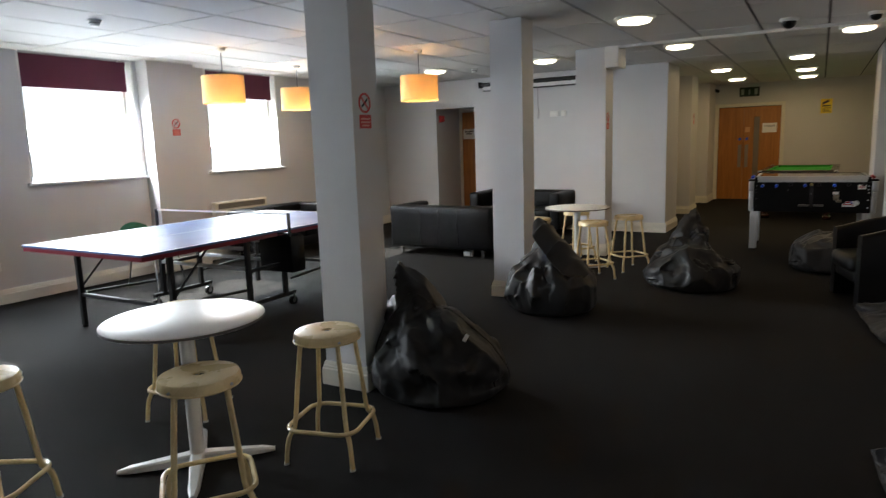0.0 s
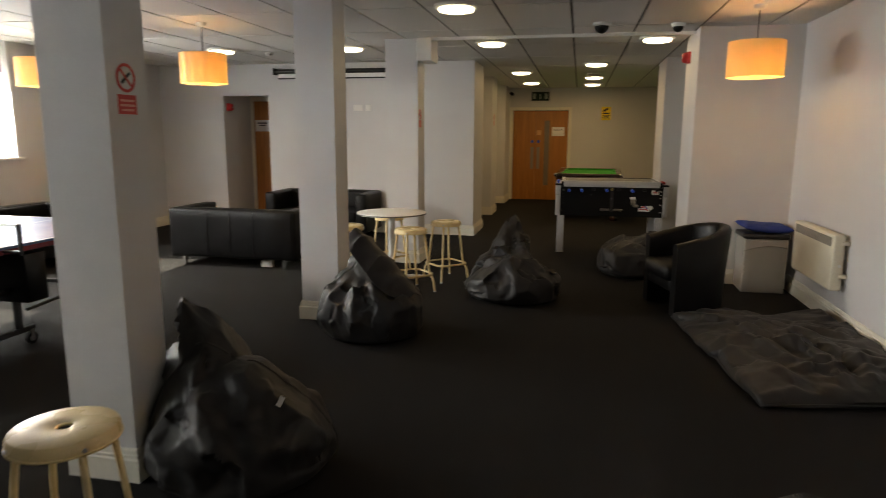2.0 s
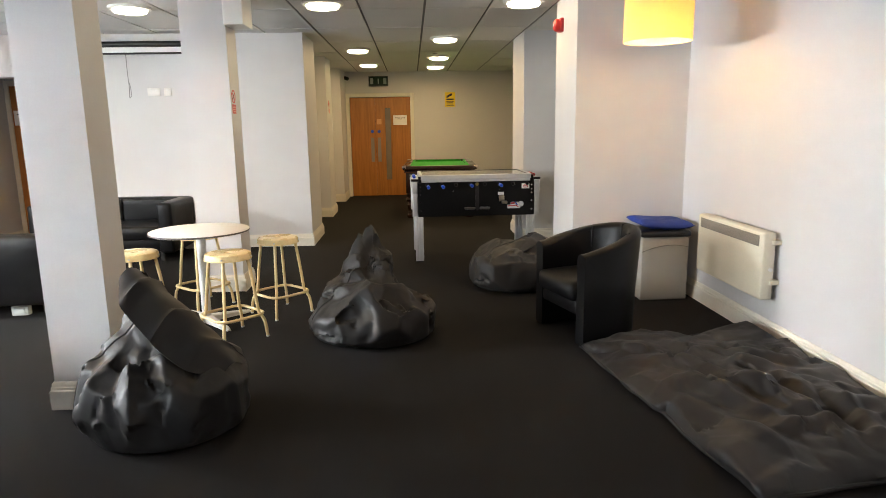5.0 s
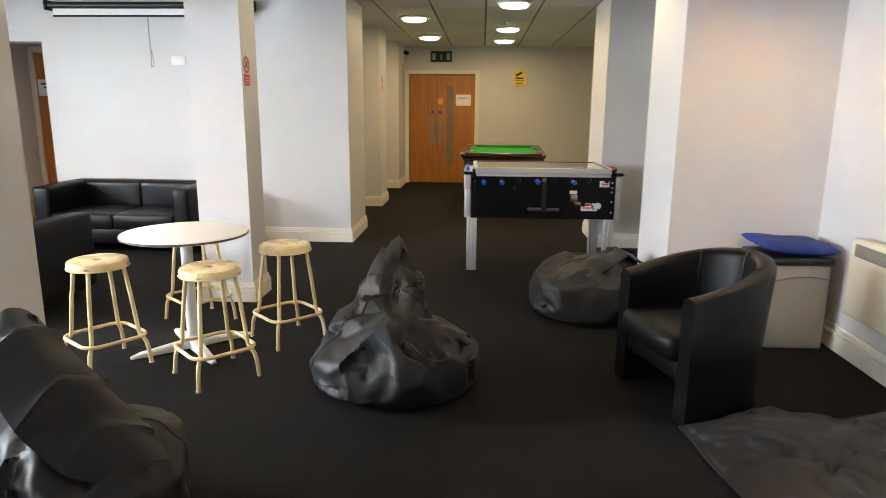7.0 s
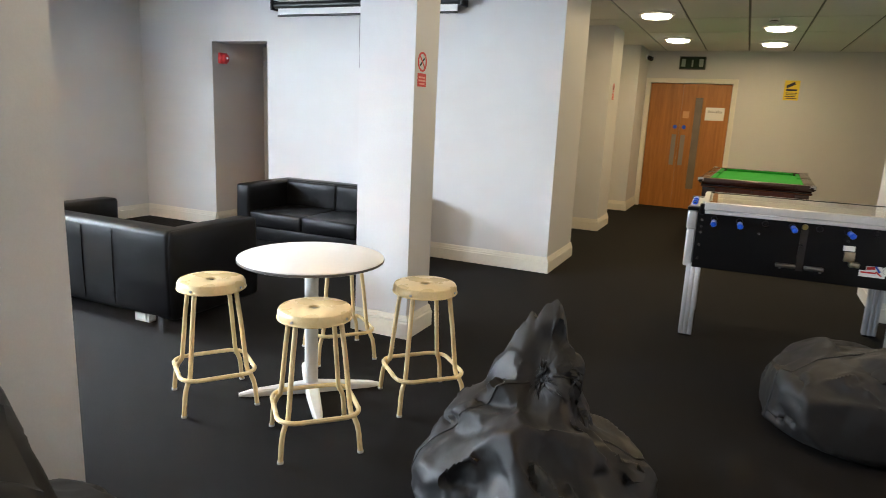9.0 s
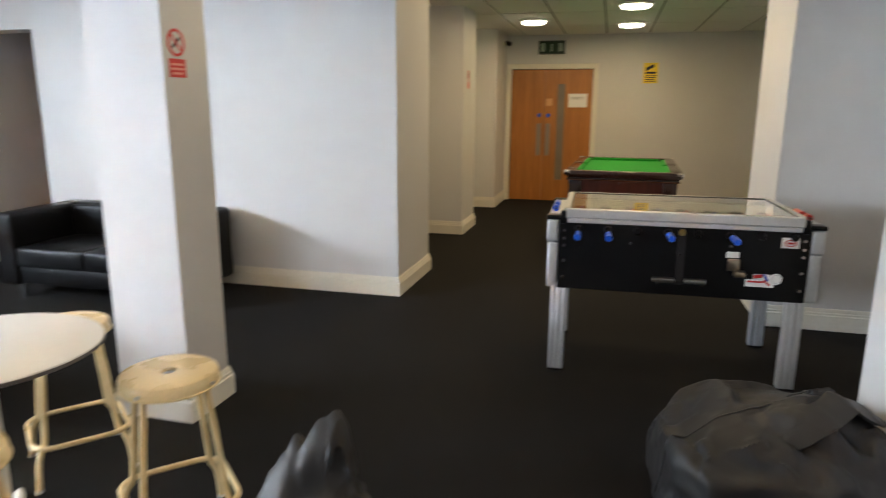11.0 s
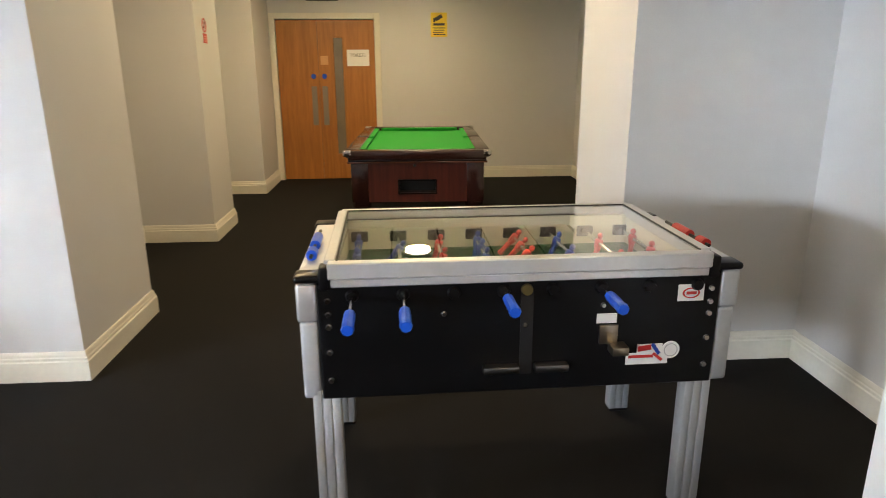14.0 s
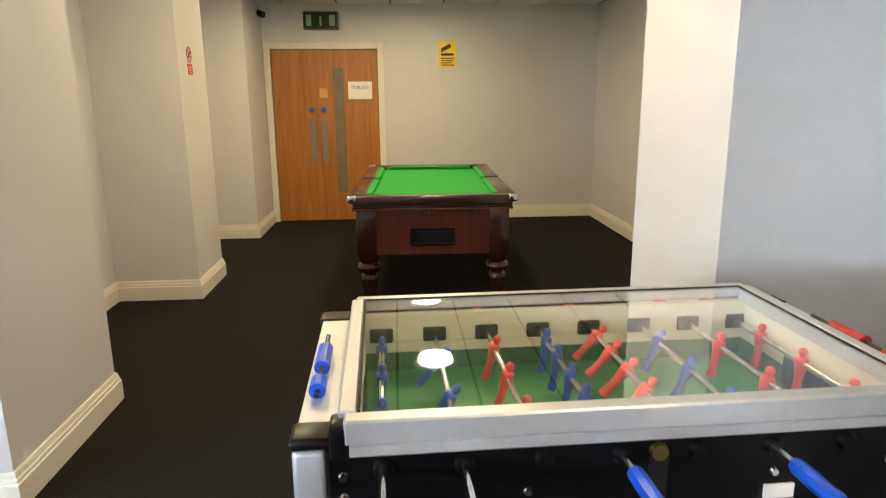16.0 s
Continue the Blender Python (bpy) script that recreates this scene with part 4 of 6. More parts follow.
tagged(c2, "black leather tub chair near the window wall")

# upholstered cube with a blue cushion on it
pf = thing("storage_box", "grey fabric storage cube beside the heater", "storage box")
M_GREYCLOTH = surface("grey_cloth", (0.34, 0.32, 0.29), 0.85, var=0.12, fine=250, bump=0.2)
bm = bmesh.new()
cushion(bm, 1.26, 1.65, 7.20, 7.54, 0.0, 0.53, 0.012, 0.006)
body = part("body", bm, M_GREYCLOTH, pf, smooth=60)
bm = bmesh.new()
tube(bm, [(1.26 + 0.39 * k / 12, 7.193, 0.36 + 0.10 * math.sin(math.pi * (0.15 + 0.55 * k / 12))) for k in range(13)], 0.003, 6)
part("seam", bm, M_GRILLE, body)
bm = bmesh.new()
cushion(bm, 1.245, 1.665, 7.185, 7.552, 0.525, 0.575, 0.02, 0.004)
part("lid", bm, M_BLACKM, pf, "dark padded lid", smooth=60)
cu = thing("cushion", "bright blue cushion on the storage cube", "cushion")
bm = bmesh.new()
n = 24
M_BLUECLOTH = surface("blue_cloth", (0.011, 0.035, 0.24), 0.6, var=0.15, scale=8, fine=300, bump=0.15)
grid = {}
for sgn in (1, -1):
    for i in range(n + 1):
        for j in range(n + 1):
            u, v = i / n * 2 - 1, j / n * 2 - 1
            if abs(u) == 1 or abs(v) == 1:
                if (i, j, 1) in grid:
                    grid[i, j, sgn] = grid[i, j, 1]
                    continue
            pinch = 1 - 0.07 * (1 - u * u) * (v * v) - 0.0
            pinch2 = 1 - 0.07 * (1 - v * v) * (u * u)
            z = (0.045 if sgn > 0 else -0.03) * ((1 - u ** 4) * (1 - v ** 4)) ** 0.5
            z += 0.006 * noise.noise(Vector((u * 3, v * 3, sgn * 2)))
            grid[i, j, sgn] = bm.verts.new((0.225 * u * pinch2, 0.19 * v * pinch, z + 0.02 * u * u))
    for i in range(n):
        for j in range(n):
            bm.faces.new([grid[i, j, sgn], grid[i + 1, j, sgn], grid[i + 1, j + 1, sgn], grid[i, j + 1, sgn]])
cover = part("cover", bm, M_BLUECLOTH, cu, smooth=80)
cu.matrix_basis = pose(1.46, 7.37, 0.612, 2, 3, 4)


# ---- bean bags ----
def crumple(bm, excess, seed, rounds=130, hold=0.004, amp=0.035, grain=5.0):
    """Give a cover more cloth than its shape needs and let it buckle into folds, resting on the floor."""
    bm.verts.ensure_lookup_table()
    bm.verts.index_update()
    bm.normal_update()
    base = np.array([v.co[:] for v in bm.verts])
    nrm = np.array([v.normal[:] for v in bm.verts])
    ed = np.array([[e.verts[0].index, e.verts[1].index] for e in bm.edges])
    dg = np.array([[f.verts[0].index, f.verts[2].index] for f in bm.faces if len(f.verts) == 4] + [[f.verts[1].index, f.verts[3].index] for f in bm.faces if len(f.verts) == 4])
    n = len(base)
    i0, i1 = ed[:, 0], ed[:, 1]
    deg = (np.bincount(i0, minlength=n) + np.bincount(i1, minlength=n))[:, None].astype(float)

    def gather(w, a, b, sign):
        return np.stack([np.bincount(a, w[:, k], n) + sign * np.bincount(b, w[:, k], n) for k in range(3)], 1)

    def around(w):
        return np.stack([np.bincount(i0, w[i1, k], n) + np.bincount(i1, w[i0, k], n) for k in range(3)], 1) / deg

    for _ in range(8):
        base = base * 0.5 + around(base) * 0.5
    al = np.vstack([ed, dg])
    a0, a1 = al[:, 0], al[:, 1]
    adeg = (np.bincount(a0, minlength=n) + np.bincount(a1, minlength=n))[:, None].astype(float)
    off = Vector((seed * 2.7, seed * 1.3, seed * 3.9))
    more = np.array([excess * (1.0 + 0.9 * noise.noise(Vector(p) * 3.0 + off)) for p in base])
    rest = np.linalg.norm(base[a1] - base[a0], axis=1) * (1 + np.maximum(0.0, (more[a0] + more[a1]) / 2))
    kick = np.array([noise.noise(Vector(p) * grain + off) + 0.25 * noise.noise(Vector(p) * 12.0 + off) for p in base])
    low = np.clip((base[:, 2] - 0.02) / 0.06, 0, 1)
    x = base + nrm * (kick * amp * low)[:, None]
    for r in range(rounds):
        x += hold * (base - x)
        bend = around(x) - x
        x -= (0.25 if r < rounds - 30 else 0.03) * (around(bend) - bend)
        for _ in range(2):
            d = x[a1] - x[a0]
            ln = np.linalg.norm(d, axis=1) + 1e-9
            w = d * ((ln - rest) / ln * 0.5)[:, None]
            x += gather(w, a0, a1, -1) / adeg * 1.6
        x[:, 2] = np.maximum(x[:, 2], 0.002)
    for v, p in zip(bm.verts, x):
        v.co = p


def facets(bm, seed, count, tilt, offset, strength, squash=1.0, sharp=9.0, keep=0.05):
    """Pull a cover into flat taut panels that meet in ridges and creases, as stiff nylon does."""
    bm.normal_update()
    rng = np.random.default_rng(seed)
    p = np.array([v.co[:] for v in bm.verts])
    nr = np.array([v.normal[:] for v in bm.verts])
    pick = rng.choice(len(p), min(count, len(p)), replace=False)
    c, m = p[pick], nr[pick] + rng.normal(0, tilt, (len(pick), 3))
    m /= np.linalg.norm(m, axis=1)[:, None]
    c = c + m * rng.normal(0, offset, len(pick))[:, None]
    stretch = np.array([1.0, 1.0, squash])
    gap = np.zeros((len(p), len(c)))
    for k in range(3):
        gap += ((p[:, k:k + 1] - c[None, :, k]) * stretch[k]) ** 2
    gap = np.sqrt(gap) + 0.25 * (1 - nr @ m.T)
    near = gap.min(axis=1, keepdims=True)
    w = np.exp(-sharp * (gap - near) / (gap.mean() / math.sqrt(count)))
    lean = nr @ m.T
    t = ((c * m).sum(axis=1)[None, :] - p @ m.T) / np.where(lean > 0.35, lean, 1e9)
    d = (w * np.clip(t, -0.05, 0.05)).sum(axis=1) / w.sum(axis=1)
    low = np.clip((p[:, 2] - 0.01) / keep, 0, 1)
    p += nr * (d * low * strength)[:, None]
    for v, q in zip(bm.verts, p):
        v.co = q
        v.co.z = max(0.002, v.co.z)


def fold(bm, strokes):
    """Press folds along lines into a cover: start, end, depth, width; the cloth stands up beside each."""
    bm.normal_update()
    p = np.array([v.co[:] for v in bm.verts])
    nr = np.array([v.normal[:] for v in bm.verts])
    d = np.zeros(len(p))
    for a, b2, depth, width in strokes:
        a, b2 = np.array(a), np.array(b2)
        u = b2 - a
        f = np.clip((p - a) @ u / (u @ u), 0, 1)
        off = np.linalg.norm(p - a - f[:, None] * u, axis=1) / width
        taper = np.sin(np.pi * (0.12 + 0.76 * f)) ** 0.7
        d -= depth * taper * np.clip(1 - off, 0, 1) ** 1.3
        d += 0.35 * depth * taper * np.exp(-((off - 1.5) / 0.5) ** 2)
    p += nr * d[:, None]
    for v, q in zip(bm.verts, p):
        v.co = q
        v.co.z = max(0.002, v.co.z)


def beanbag(name, label, at, body, lobes, seed, turn=0, tag=None, slack=0.05, strokes=()):
    """A slumped nylon sack: an ellipsoid body with conical lobes drawn out of it, creased and flattened on the floor.
    body: rx, ry, rz, height of its centre; lobes: direction (x, y, z), length, half-angle, flattening."""
    ob = thing(name, label, "bean bag", "charcoal bean bags", pose(at[0], at[1], 0, 0, 0, turn))
    rx, ry, rz, cz = body
    nu, nv = 190, 104
    bm = bmesh.new()
    frames = []
    for d, L, al, flat in lobes:
        d = Vector(d).normalized()
        side = d.cross(Vector((0, 0, 1)))
        side = side.normalized() if side.length > 0.05 else Vector((1, 0, 0))
        up = side.cross(d)
        frames.append((d, side, up, L, radians(al), flat))

    def radius(w):
        r = 1 / math.sqrt((w.x / rx) ** 2 + (w.y / ry) ** 2 + (w.z / (rz if w.z > 0 else 0.5)) ** 2)
        p = r ** 14
        for d, side, up, L, al, flat in frames:
            c = w.dot(d)
            a, b2 = w.dot(side) * flat, w.dot(up)
            phi = math.atan2(math.hypot(a, b2), c)
            s = phi + al
            q = L * math.sin(al)
            q = q / math.sin(s) if s < math.pi / 2 else q * max(0.02, math.cos((s - math.pi / 2) * 1.1))
            p += q ** 14
        return p ** (1 / 14)

    rows = []
    for j in range(nv + 1):
        th = math.pi * j / nv
        row = []
        for i in range(nu):
            if j in (0, nv) and i:
                row.append(row[0])
                continue
            ph = 2 * math.pi * i / nu
            w = Vector((math.sin(th) * math.cos(ph), math.sin(th) * math.sin(ph), math.cos(th)))
            r = radius(w)
            p = w * r
            z = p.z + cz
            if z < 0.05:
                z = 0.05 - (1 - math.exp(-(0.05 - z) / 0.05)) * 0.05
            row.append(bm.verts.new((p.x, p.y, z)))
        rows.append(row)
    for a, c in zip(rows, rows[1:]):
        for i in range(nu):
            q = list(dict.fromkeys((a[i], a[(i + 1) % nu], c[(i + 1) % nu], c[i])))
            if len(q) > 2:
                bm.faces.new(q)
    crumple(bm, slack, seed, rounds=36)
    facets(bm, seed, 64, 0.10, 0.004, 0.7, 0.6, 7.0)
    fold(bm, strokes)
    facets(bm, seed + 50, 380, 0.08, 0.0015, 0.4)
    seam = []
    for i in (int(nu * 0.06), int(nu * 0.56)):
        seam.append([rows[j][i].co.copy() for j in range(4, int(nv * 0.62), 2)])
    cover = part("cover", bm, M_BAG, ob, smooth=50)
    for s in seam:
        bm = bmesh.new()
        tube(bm, s, 0.005, 6)
        part("seam_piping", bm, M_BAG, cover)
    if tag:
        bm = bmesh.new()
        plate(bm, Matrix.Translation(tag[:3]) @ pose(0, 0, 0, tag[3], tag[4], tag[5]), -0.011, 0.011, -0.022, 0.022, 0, 0.002)
        part("sewn_label", bm, M_PAPER, cover, "small white sewn label", smooth=None)
    return ob


def flap(ob, spine, across, seed, thick=0.012, droop=0.10, slack=0.0):
    """A loose fold of the cover, hanging along a spine."""
    n, w = 26, 12
    pts = [Vector(p) for p in spine]
    bm = bmesh.new()
    rows = []
    for i in range(n + 1):
        u = i / n * (len(pts) - 1)
        k = min(int(u), len(pts) - 2)
        f = u - k
        f = f * f * (3 - 2 * f)
        c = pts[k].lerp(pts[k + 1], f)
        a = Vector(across[0]).lerp(Vector(across[1]), i / n) * (0.35 + 0.65 * (1 - abs(2 * i / n - 1) ** 3))
        row = []
        for j in range(w + 1):
            v = j / w * 2 - 1
            q = c + a * v + Vector((0, 0, -droop * abs(v) ** 1.6 * a.length / 0.15))
            d = noise.voronoi(q * 5 + Vector((seed, 0, 0)))[0]
            row.append(bm.verts.new(q + Vector((0, 0, 1)) * 0.03 * (min(0.5, d[1] - d[0]) - 0.2)))
        rows.append(row)
    for a, c in zip(rows, rows[1:]):
        for j in range(w):
            bm.faces.new((a[j], a[j + 1], c[j + 1], c[j]))
    if slack:
        crumple(bm, slack, seed, rounds=60, hold=0.01, amp=0.02)
    bmesh.ops.solidify(bm, geom=list(bm.faces), thickness=thick)
    part("loose_fold", bm, M_BAG, ob, smooth=45)


beanbag("bean_bag", "charcoal nylon bean bag propped against the column", (-1.775, 3.11), (0.39, 0.36, 0.20, 0.18),
        [((-0.30, 0.07, 0.60), 0.75, 17, 0.8), ((-0.40, 0.08, 0.33), 0.55, 34, 0.9), ((-0.22, 0.03, 0.42), 0.48, 30, 0.9), ((0.20, -0.10, 0.22), 0.34, 44, 1.0), ((0.7, 0.0, 0.08), 0.34, 55, 1.0), ((0.1, -0.6, 0.10), 0.37, 55, 1.0)], 1, 0, (0.26, -0.13, 0.385, 60, 30, 20), 0.045,
        [((-0.30, -0.22, 0.55), (-0.18, -0.34, 0.12), 0.045, 0.07), ((-0.14, -0.16, 0.52), (0.10, -0.34, 0.20), 0.05, 0.07), ((0.0, -0.36, 0.25), (0.34, -0.18, 0.20), 0.04, 0.06), ((-0.30, -0.26, 0.30), (0.0, -0.36, 0.15), 0.035, 0.06), ((0.12, -0.20, 0.36), (0.22, -0.30, 0.15), 0.03, 0.05)])
bag = beanbag("bean_bag", "charcoal nylon bean bag with a folded-over top", (-1.83, 5.19), (0.385, 0.37, 0.22, 0.20),
        [((-0.115, 0.05, 0.55), 0.635, 18, 1.0), ((-0.02, -0.02, 0.44), 0.48, 22, 1.0), ((0.13, -0.06, 0.32), 0.36, 26, 1.0), ((0.27, -0.06, 0.18), 0.35, 35, 1.0), ((-0.22, -0.05, 0.28), 0.36, 45, 1.0)], 4, 0, None, 0.045,
        [((-0.16, -0.20, 0.50), (-0.30, -0.26, 0.12), 0.04, 0.06), ((-0.05, -0.22, 0.46), (-0.02, -0.38, 0.14), 0.045, 0.06), ((0.06, -0.20, 0.42), (0.22, -0.32, 0.14), 0.045, 0.06), ((-0.12, -0.26, 0.38), (0.10, -0.30, 0.36), 0.03, 0.05), ((-0.30, -0.12, 0.36), (-0.36, -0.16, 0.10), 0.03, 0.05)])
flap(bag, [(-0.13, 0.02, 0.79), (-0.05, -0.06, 0.735), (0.10, -0.11, 0.60), (0.24, -0.12, 0.46), (0.36, -0.10, 0.34)], [(0.06, 0.11, 0.03), (0.08, 0.14, 0.02)], 3, thick=0.008, droop=0.09, slack=0.10)
beanbag("bean_bag", "charcoal nylon bean bag slumped with a raised peak", (-0.88, 6.55), (0.425, 0.40, 0.15, 0.16),
        [((-0.02, 0.20, 0.52), 0.655, 20, 0.75), ((-0.11, 0.15, 0.42), 0.57, 26, 0.9), ((-0.20, 0.10, 0.34), 0.46, 32, 1.0), ((-0.36, 0.05, 0.22), 0.44, 42, 1.0), ((0.34, -0.06, 0.14), 0.41, 38, 1.0), ((0.05, -0.5, 0.10), 0.39, 55, 1.0)], 7, 0, None, 0.045,
        [((0.07, 0.10, 0.52), (0.05, -0.12, 0.30), 0.10, 0.08), ((0.05, -0.10, 0.33), (-0.05, -0.36, 0.14), 0.055, 0.06), ((0.02, -0.14, 0.34), (0.16, -0.30, 0.22), 0.05, 0.05), ((-0.22, -0.06, 0.46), (0.0, -0.02, 0.42), 0.035, 0.045), ((-0.28, -0.12, 0.36), (-0.02, -0.14, 0.34), 0.04, 0.05), ((-0.36, -0.20, 0.18), (-0.10, -0.38, 0.08), 0.035, 0.05), ((0.10, 0.05, 0.36), (0.30, -0.02, 0.34), 0.04, 0.05), ((-0.14, -0.26, 0.26), (-0.02, -0.36, 0.10), 0.035, 0.04)])
bag = beanbag("bean_bag", "charcoal nylon bean bag beside the pier", (0.35, 7.88), (0.42, 0.40, 0.24, 0.16),
        [((0.10, -0.06, 0.30), 0.35, 40, 0.9), ((0.20, 0.05, 0.36), 0.40, 26, 0.8), ((0.30, 0.02, 0.30), 0.42, 30, 1.2)], 9, 0, None, 0.04,
        [((-0.20, -0.18, 0.30), (-0.05, -0.28, 0.22), 0.03, 0.05), ((-0.02, -0.24, 0.32), (-0.20, -0.34, 0.10), 0.03, 0.05), ((0.0, -0.1, 0.38), (0.25, -0.2, 0.36), 0.05, 0.06)])
flap(bag, [(-0.02, -0.20, 0.36), (0.08, -0.10, 0.45), (0.17, 0.0, 0.475), (0.27, 0.04, 0.43), (0.36, 0.08, 0.36)], [(0.08, -0.08, 0.0), (0.06, -0.10, 0.0)], 5, droop=0.07, slack=0.08)


def floor_bag(label, corners, thick, seed):
    """A big flat sack lying on the floor, between four corners."""
    ob = thing("floor_bag", label, "bean bag", "flat floor bags")
    a, b2, c, d = [Vector((*q, 0)) for q in corners]
    n = 130
    bm = bmesh.new()
    off = Vector((seed * 1.3, seed * 2.1, seed))
    top, low = {}, {}
    for i in range(n + 1):
        for j in range(n + 1):
            u, v = i / n, j / n
            p = a.lerp(b2, u).lerp(d.lerp(c, u), v)
            U, V = 2 * u - 1, 2 * v - 1
            edge = max(0.0, (1 - abs(U) ** 3.2)) * max(0.0, (1 - abs(V) ** 3.2))
            p += Vector((noise.noise(Vector((u * 4, v * 4, 1)) + off), noise.noise(Vector((u * 4, v * 4, 9)) + off), 0)) * 0.035
            h = thick * edge ** 0.42 * (0.85 + 0.35 * noise.noise(Vector((u * 2, v * 2, 3)) + off))
            top[i, j] = bm.verts.new((p.x, p.y, max(0.006, h + 0.012)))
            if i in (0, n) or j in (0, n):
                low[i, j] = bm.verts.new((p.x, p.y, 0.001))
    for i in range(n):
        for j in range(n):
            bm.faces.new((top[i, j], top[i + 1, j], top[i + 1, j + 1], top[i, j + 1]))
    ring = [(i, 0) for i in range(n)] + [(n, j) for j in range(n)] + [(i, n) for i in range(n, 0, -1)] + [(0, j) for j in range(n, 0, -1)]
    for p, q in zip(ring, ring[1:] + ring[:1]):
        bm.faces.new((top[p], low[p], low[q], top[q]))
    bm.faces.new([low[p] for p in ring][::-1])
    crumple(bm, 0.05, seed, amp=0.06, grain=2.8)
    facets(bm, seed, 70, 0.09, 0.005, 0.8, 1.0, 7.0, 0.03)
    to = lambda u, v: tuple(a.lerp(b2, u).lerp(d.lerp(c, u), v) + Vector((0, 0, thick)))
    fold(bm, [(to(0.35, 0.25), to(0.75, 0.45), 0.05, 0.07), (to(0.55, 0.15), to(0.92, 0.35), 0.05, 0.07), (to(0.45, 0.55), to(0.85, 0.62), 0.06, 0.07),
              (to(0.60, 0.70), to(0.95, 0.55), 0.05, 0.06), (to(0.30, 0.50), to(0.50, 0.85), 0.04, 0.07), (to(0.75, 0.20), to(0.80, 0.75), 0.05, 0.06), (to(0.15, 0.30), to(0.40, 0.40), 0.03, 0.06)])
    facets(bm, seed + 50, 420, 0.08, 0.0015, 0.4, 1.0, 9.0, 0.03)
    edge = [top[p].co.copy() + Vector((0, 0, 0.004)) for p in ring[::3]]
    cover = part("cover", bm, M_BAG, ob, smooth=50)
    bm = bmesh.new()
    tube(bm, edge, 0.006, 6, closed=True)
    part("seam_piping", bm, M_BAG, cover)
    return ob


floor_bag("flat charcoal nylon floor bag along the wall", [(0.47, 6.12), (0.72, 4.27), (1.73, 4.46), (1.73, 6.3)], 0.155, 3)
floor_bag("flat charcoal nylon floor bag, half deflated", [(0.41, 3.25), (0.62, 1.5), (1.68, 1.6), (1.68, 3.3)], 0.15, 8)


# ---- table tennis table ----
def tennis_table():
    ob = thing("table_tennis_table", "blue folding table tennis table with red apron and net", "table tennis table", "", pose(-4.71, 4.07, 0, 0, 0, 0.3))
    M_REDFRAME = surface("red_apron", (0.22, 0.012, 0.025), 0.35, var=0.1, bump=0)
    M_LINE = surface("white_line", (0.8, 0.8, 0.8), 0.4, bump=0)
    hw, hl, H = 0.7625, 1.37, 0.76
    for s in (-1, 1):
        bm = bmesh.new()
        y0, y1 = sorted((s * 0.003, s * hl))
        box(bm, -hw, hw, y0, y1, H - 0.018, H, 0.002, 1)
        half = part("table_half", bm, M_TTBLUE, ob, smooth=None)
        bm = bmesh.new()
        for x in (-hw, hw - 0.02):
            box(bm, x, x + 0.02, y0, y1, H, H + 0.0012)
        ye = y1 - 0.02 if s > 0 else y0
        box(bm, -hw + 0.02, hw - 0.02, ye, ye + 0.02, H, H + 0.0012)
        box(bm, -0.0015, 0.0015, y0, y1, H, H + 0.001)
        part("white_lines", bm, M_LINE, half, smooth=None)
        bm = bmesh.new()
        for x in (-hw + 0.006, hw - 0.026):
            box(bm, x, x + 0.02, y0 + 0.006, y1 - 0.006, H - 0.052, H - 0.0185, 0.002, 1)
        ye = y1 - 0.026 if s > 0 else y0 + 0.006
        box(bm, -hw + 0.028, hw - 0.028, ye, ye + 0.02, H - 0.051, H - 0.0185, 0.002, 1)
        part("apron", bm, M_REDFRAME, half, "dark red steel apron", smooth=None)
        for x in (-0.60, 0.60):
            bm = bmesh.new()
            box(bm, x - 0.02, x + 0.02, s * 1.02 - 0.02, s * 1.02 + 0.02, 0.012, H - 0.02, 0.003, 1)
            leg = part("leg", bm, M_BLACKM, half, smooth=None)
            bm = bmesh.new()
            cyl(bm, (x, s * 1.02, 0), (x, s * 1.02, 0.014), 0.026, n=14)
            part("foot", bm, M_BLACK, leg)
        bm = bmesh.new()
        box(bm, -0.60, 0.60, s * 1.02 - 0.012, s * 1.02 + 0.012, 0.27, 0.30, 0.002, 1)
        for x in (-0.60, 0.60):
            cyl(bm, (x, s * 1.0, 0.36), (x, s * 0.62, H - 0.03), 0.009, n=8)
            cyl(bm, (x, s * 1.02, 0.30), (x, s * 0.28, 0.26), 0.012, n=8)
        part("leg_brace", bm, M_BLACKM, half, smooth=None)
    for s in (-1, 1):
        # rolling carriage on each side
        x = s * 0.58
        bm = bmesh.new()
        for y in (-0.22, 0.22):
            box(bm, x - 0.02, x + 0.02, y - 0.02, y + 0.02, 0.12, H - 0.03, 0.002, 1)
        box(bm, x - 0.02, x + 0.02, -0.34, 0.34, 0.10, 0.135, 0.003, 1)
        box(bm, x - 0.018, x + 0.018, -0.2, 0.2, 0.40, 0.43, 0.002, 1)
        fr = part("carriage_frame", bm, M_BLACKM, ob, smooth=None)
        for y in (-0.31, 0.31):
            bm = bmesh.new()
            cyl(bm, (x - 0.016, y, 0.042), (x + 0.016, y, 0.042), 0.042, n=20)
            wh = part("castor", bm, M_BLACK, fr)
            bm = bmesh.new()
            cyl(bm, (x - 0.019, y, 0.042), (x + 0.019, y, 0.042), 0.022, n=14)
            box(bm, x - 0.024, x - 0.019, y - 0.012, y + 0.012, 0.04, 0.11)
            box(bm, x + 0.019, x + 0.024, y - 0.012, y + 0.012, 0.04, 0.11)
            part("hub", bm, M_ALU, wh)
    bm = bmesh.new()
    for y in (-0.22, 0.22):
        box(bm, -0.56, 0.56, y - 0.015, y + 0.015, 0.42, 0.45, 0.002, 1)
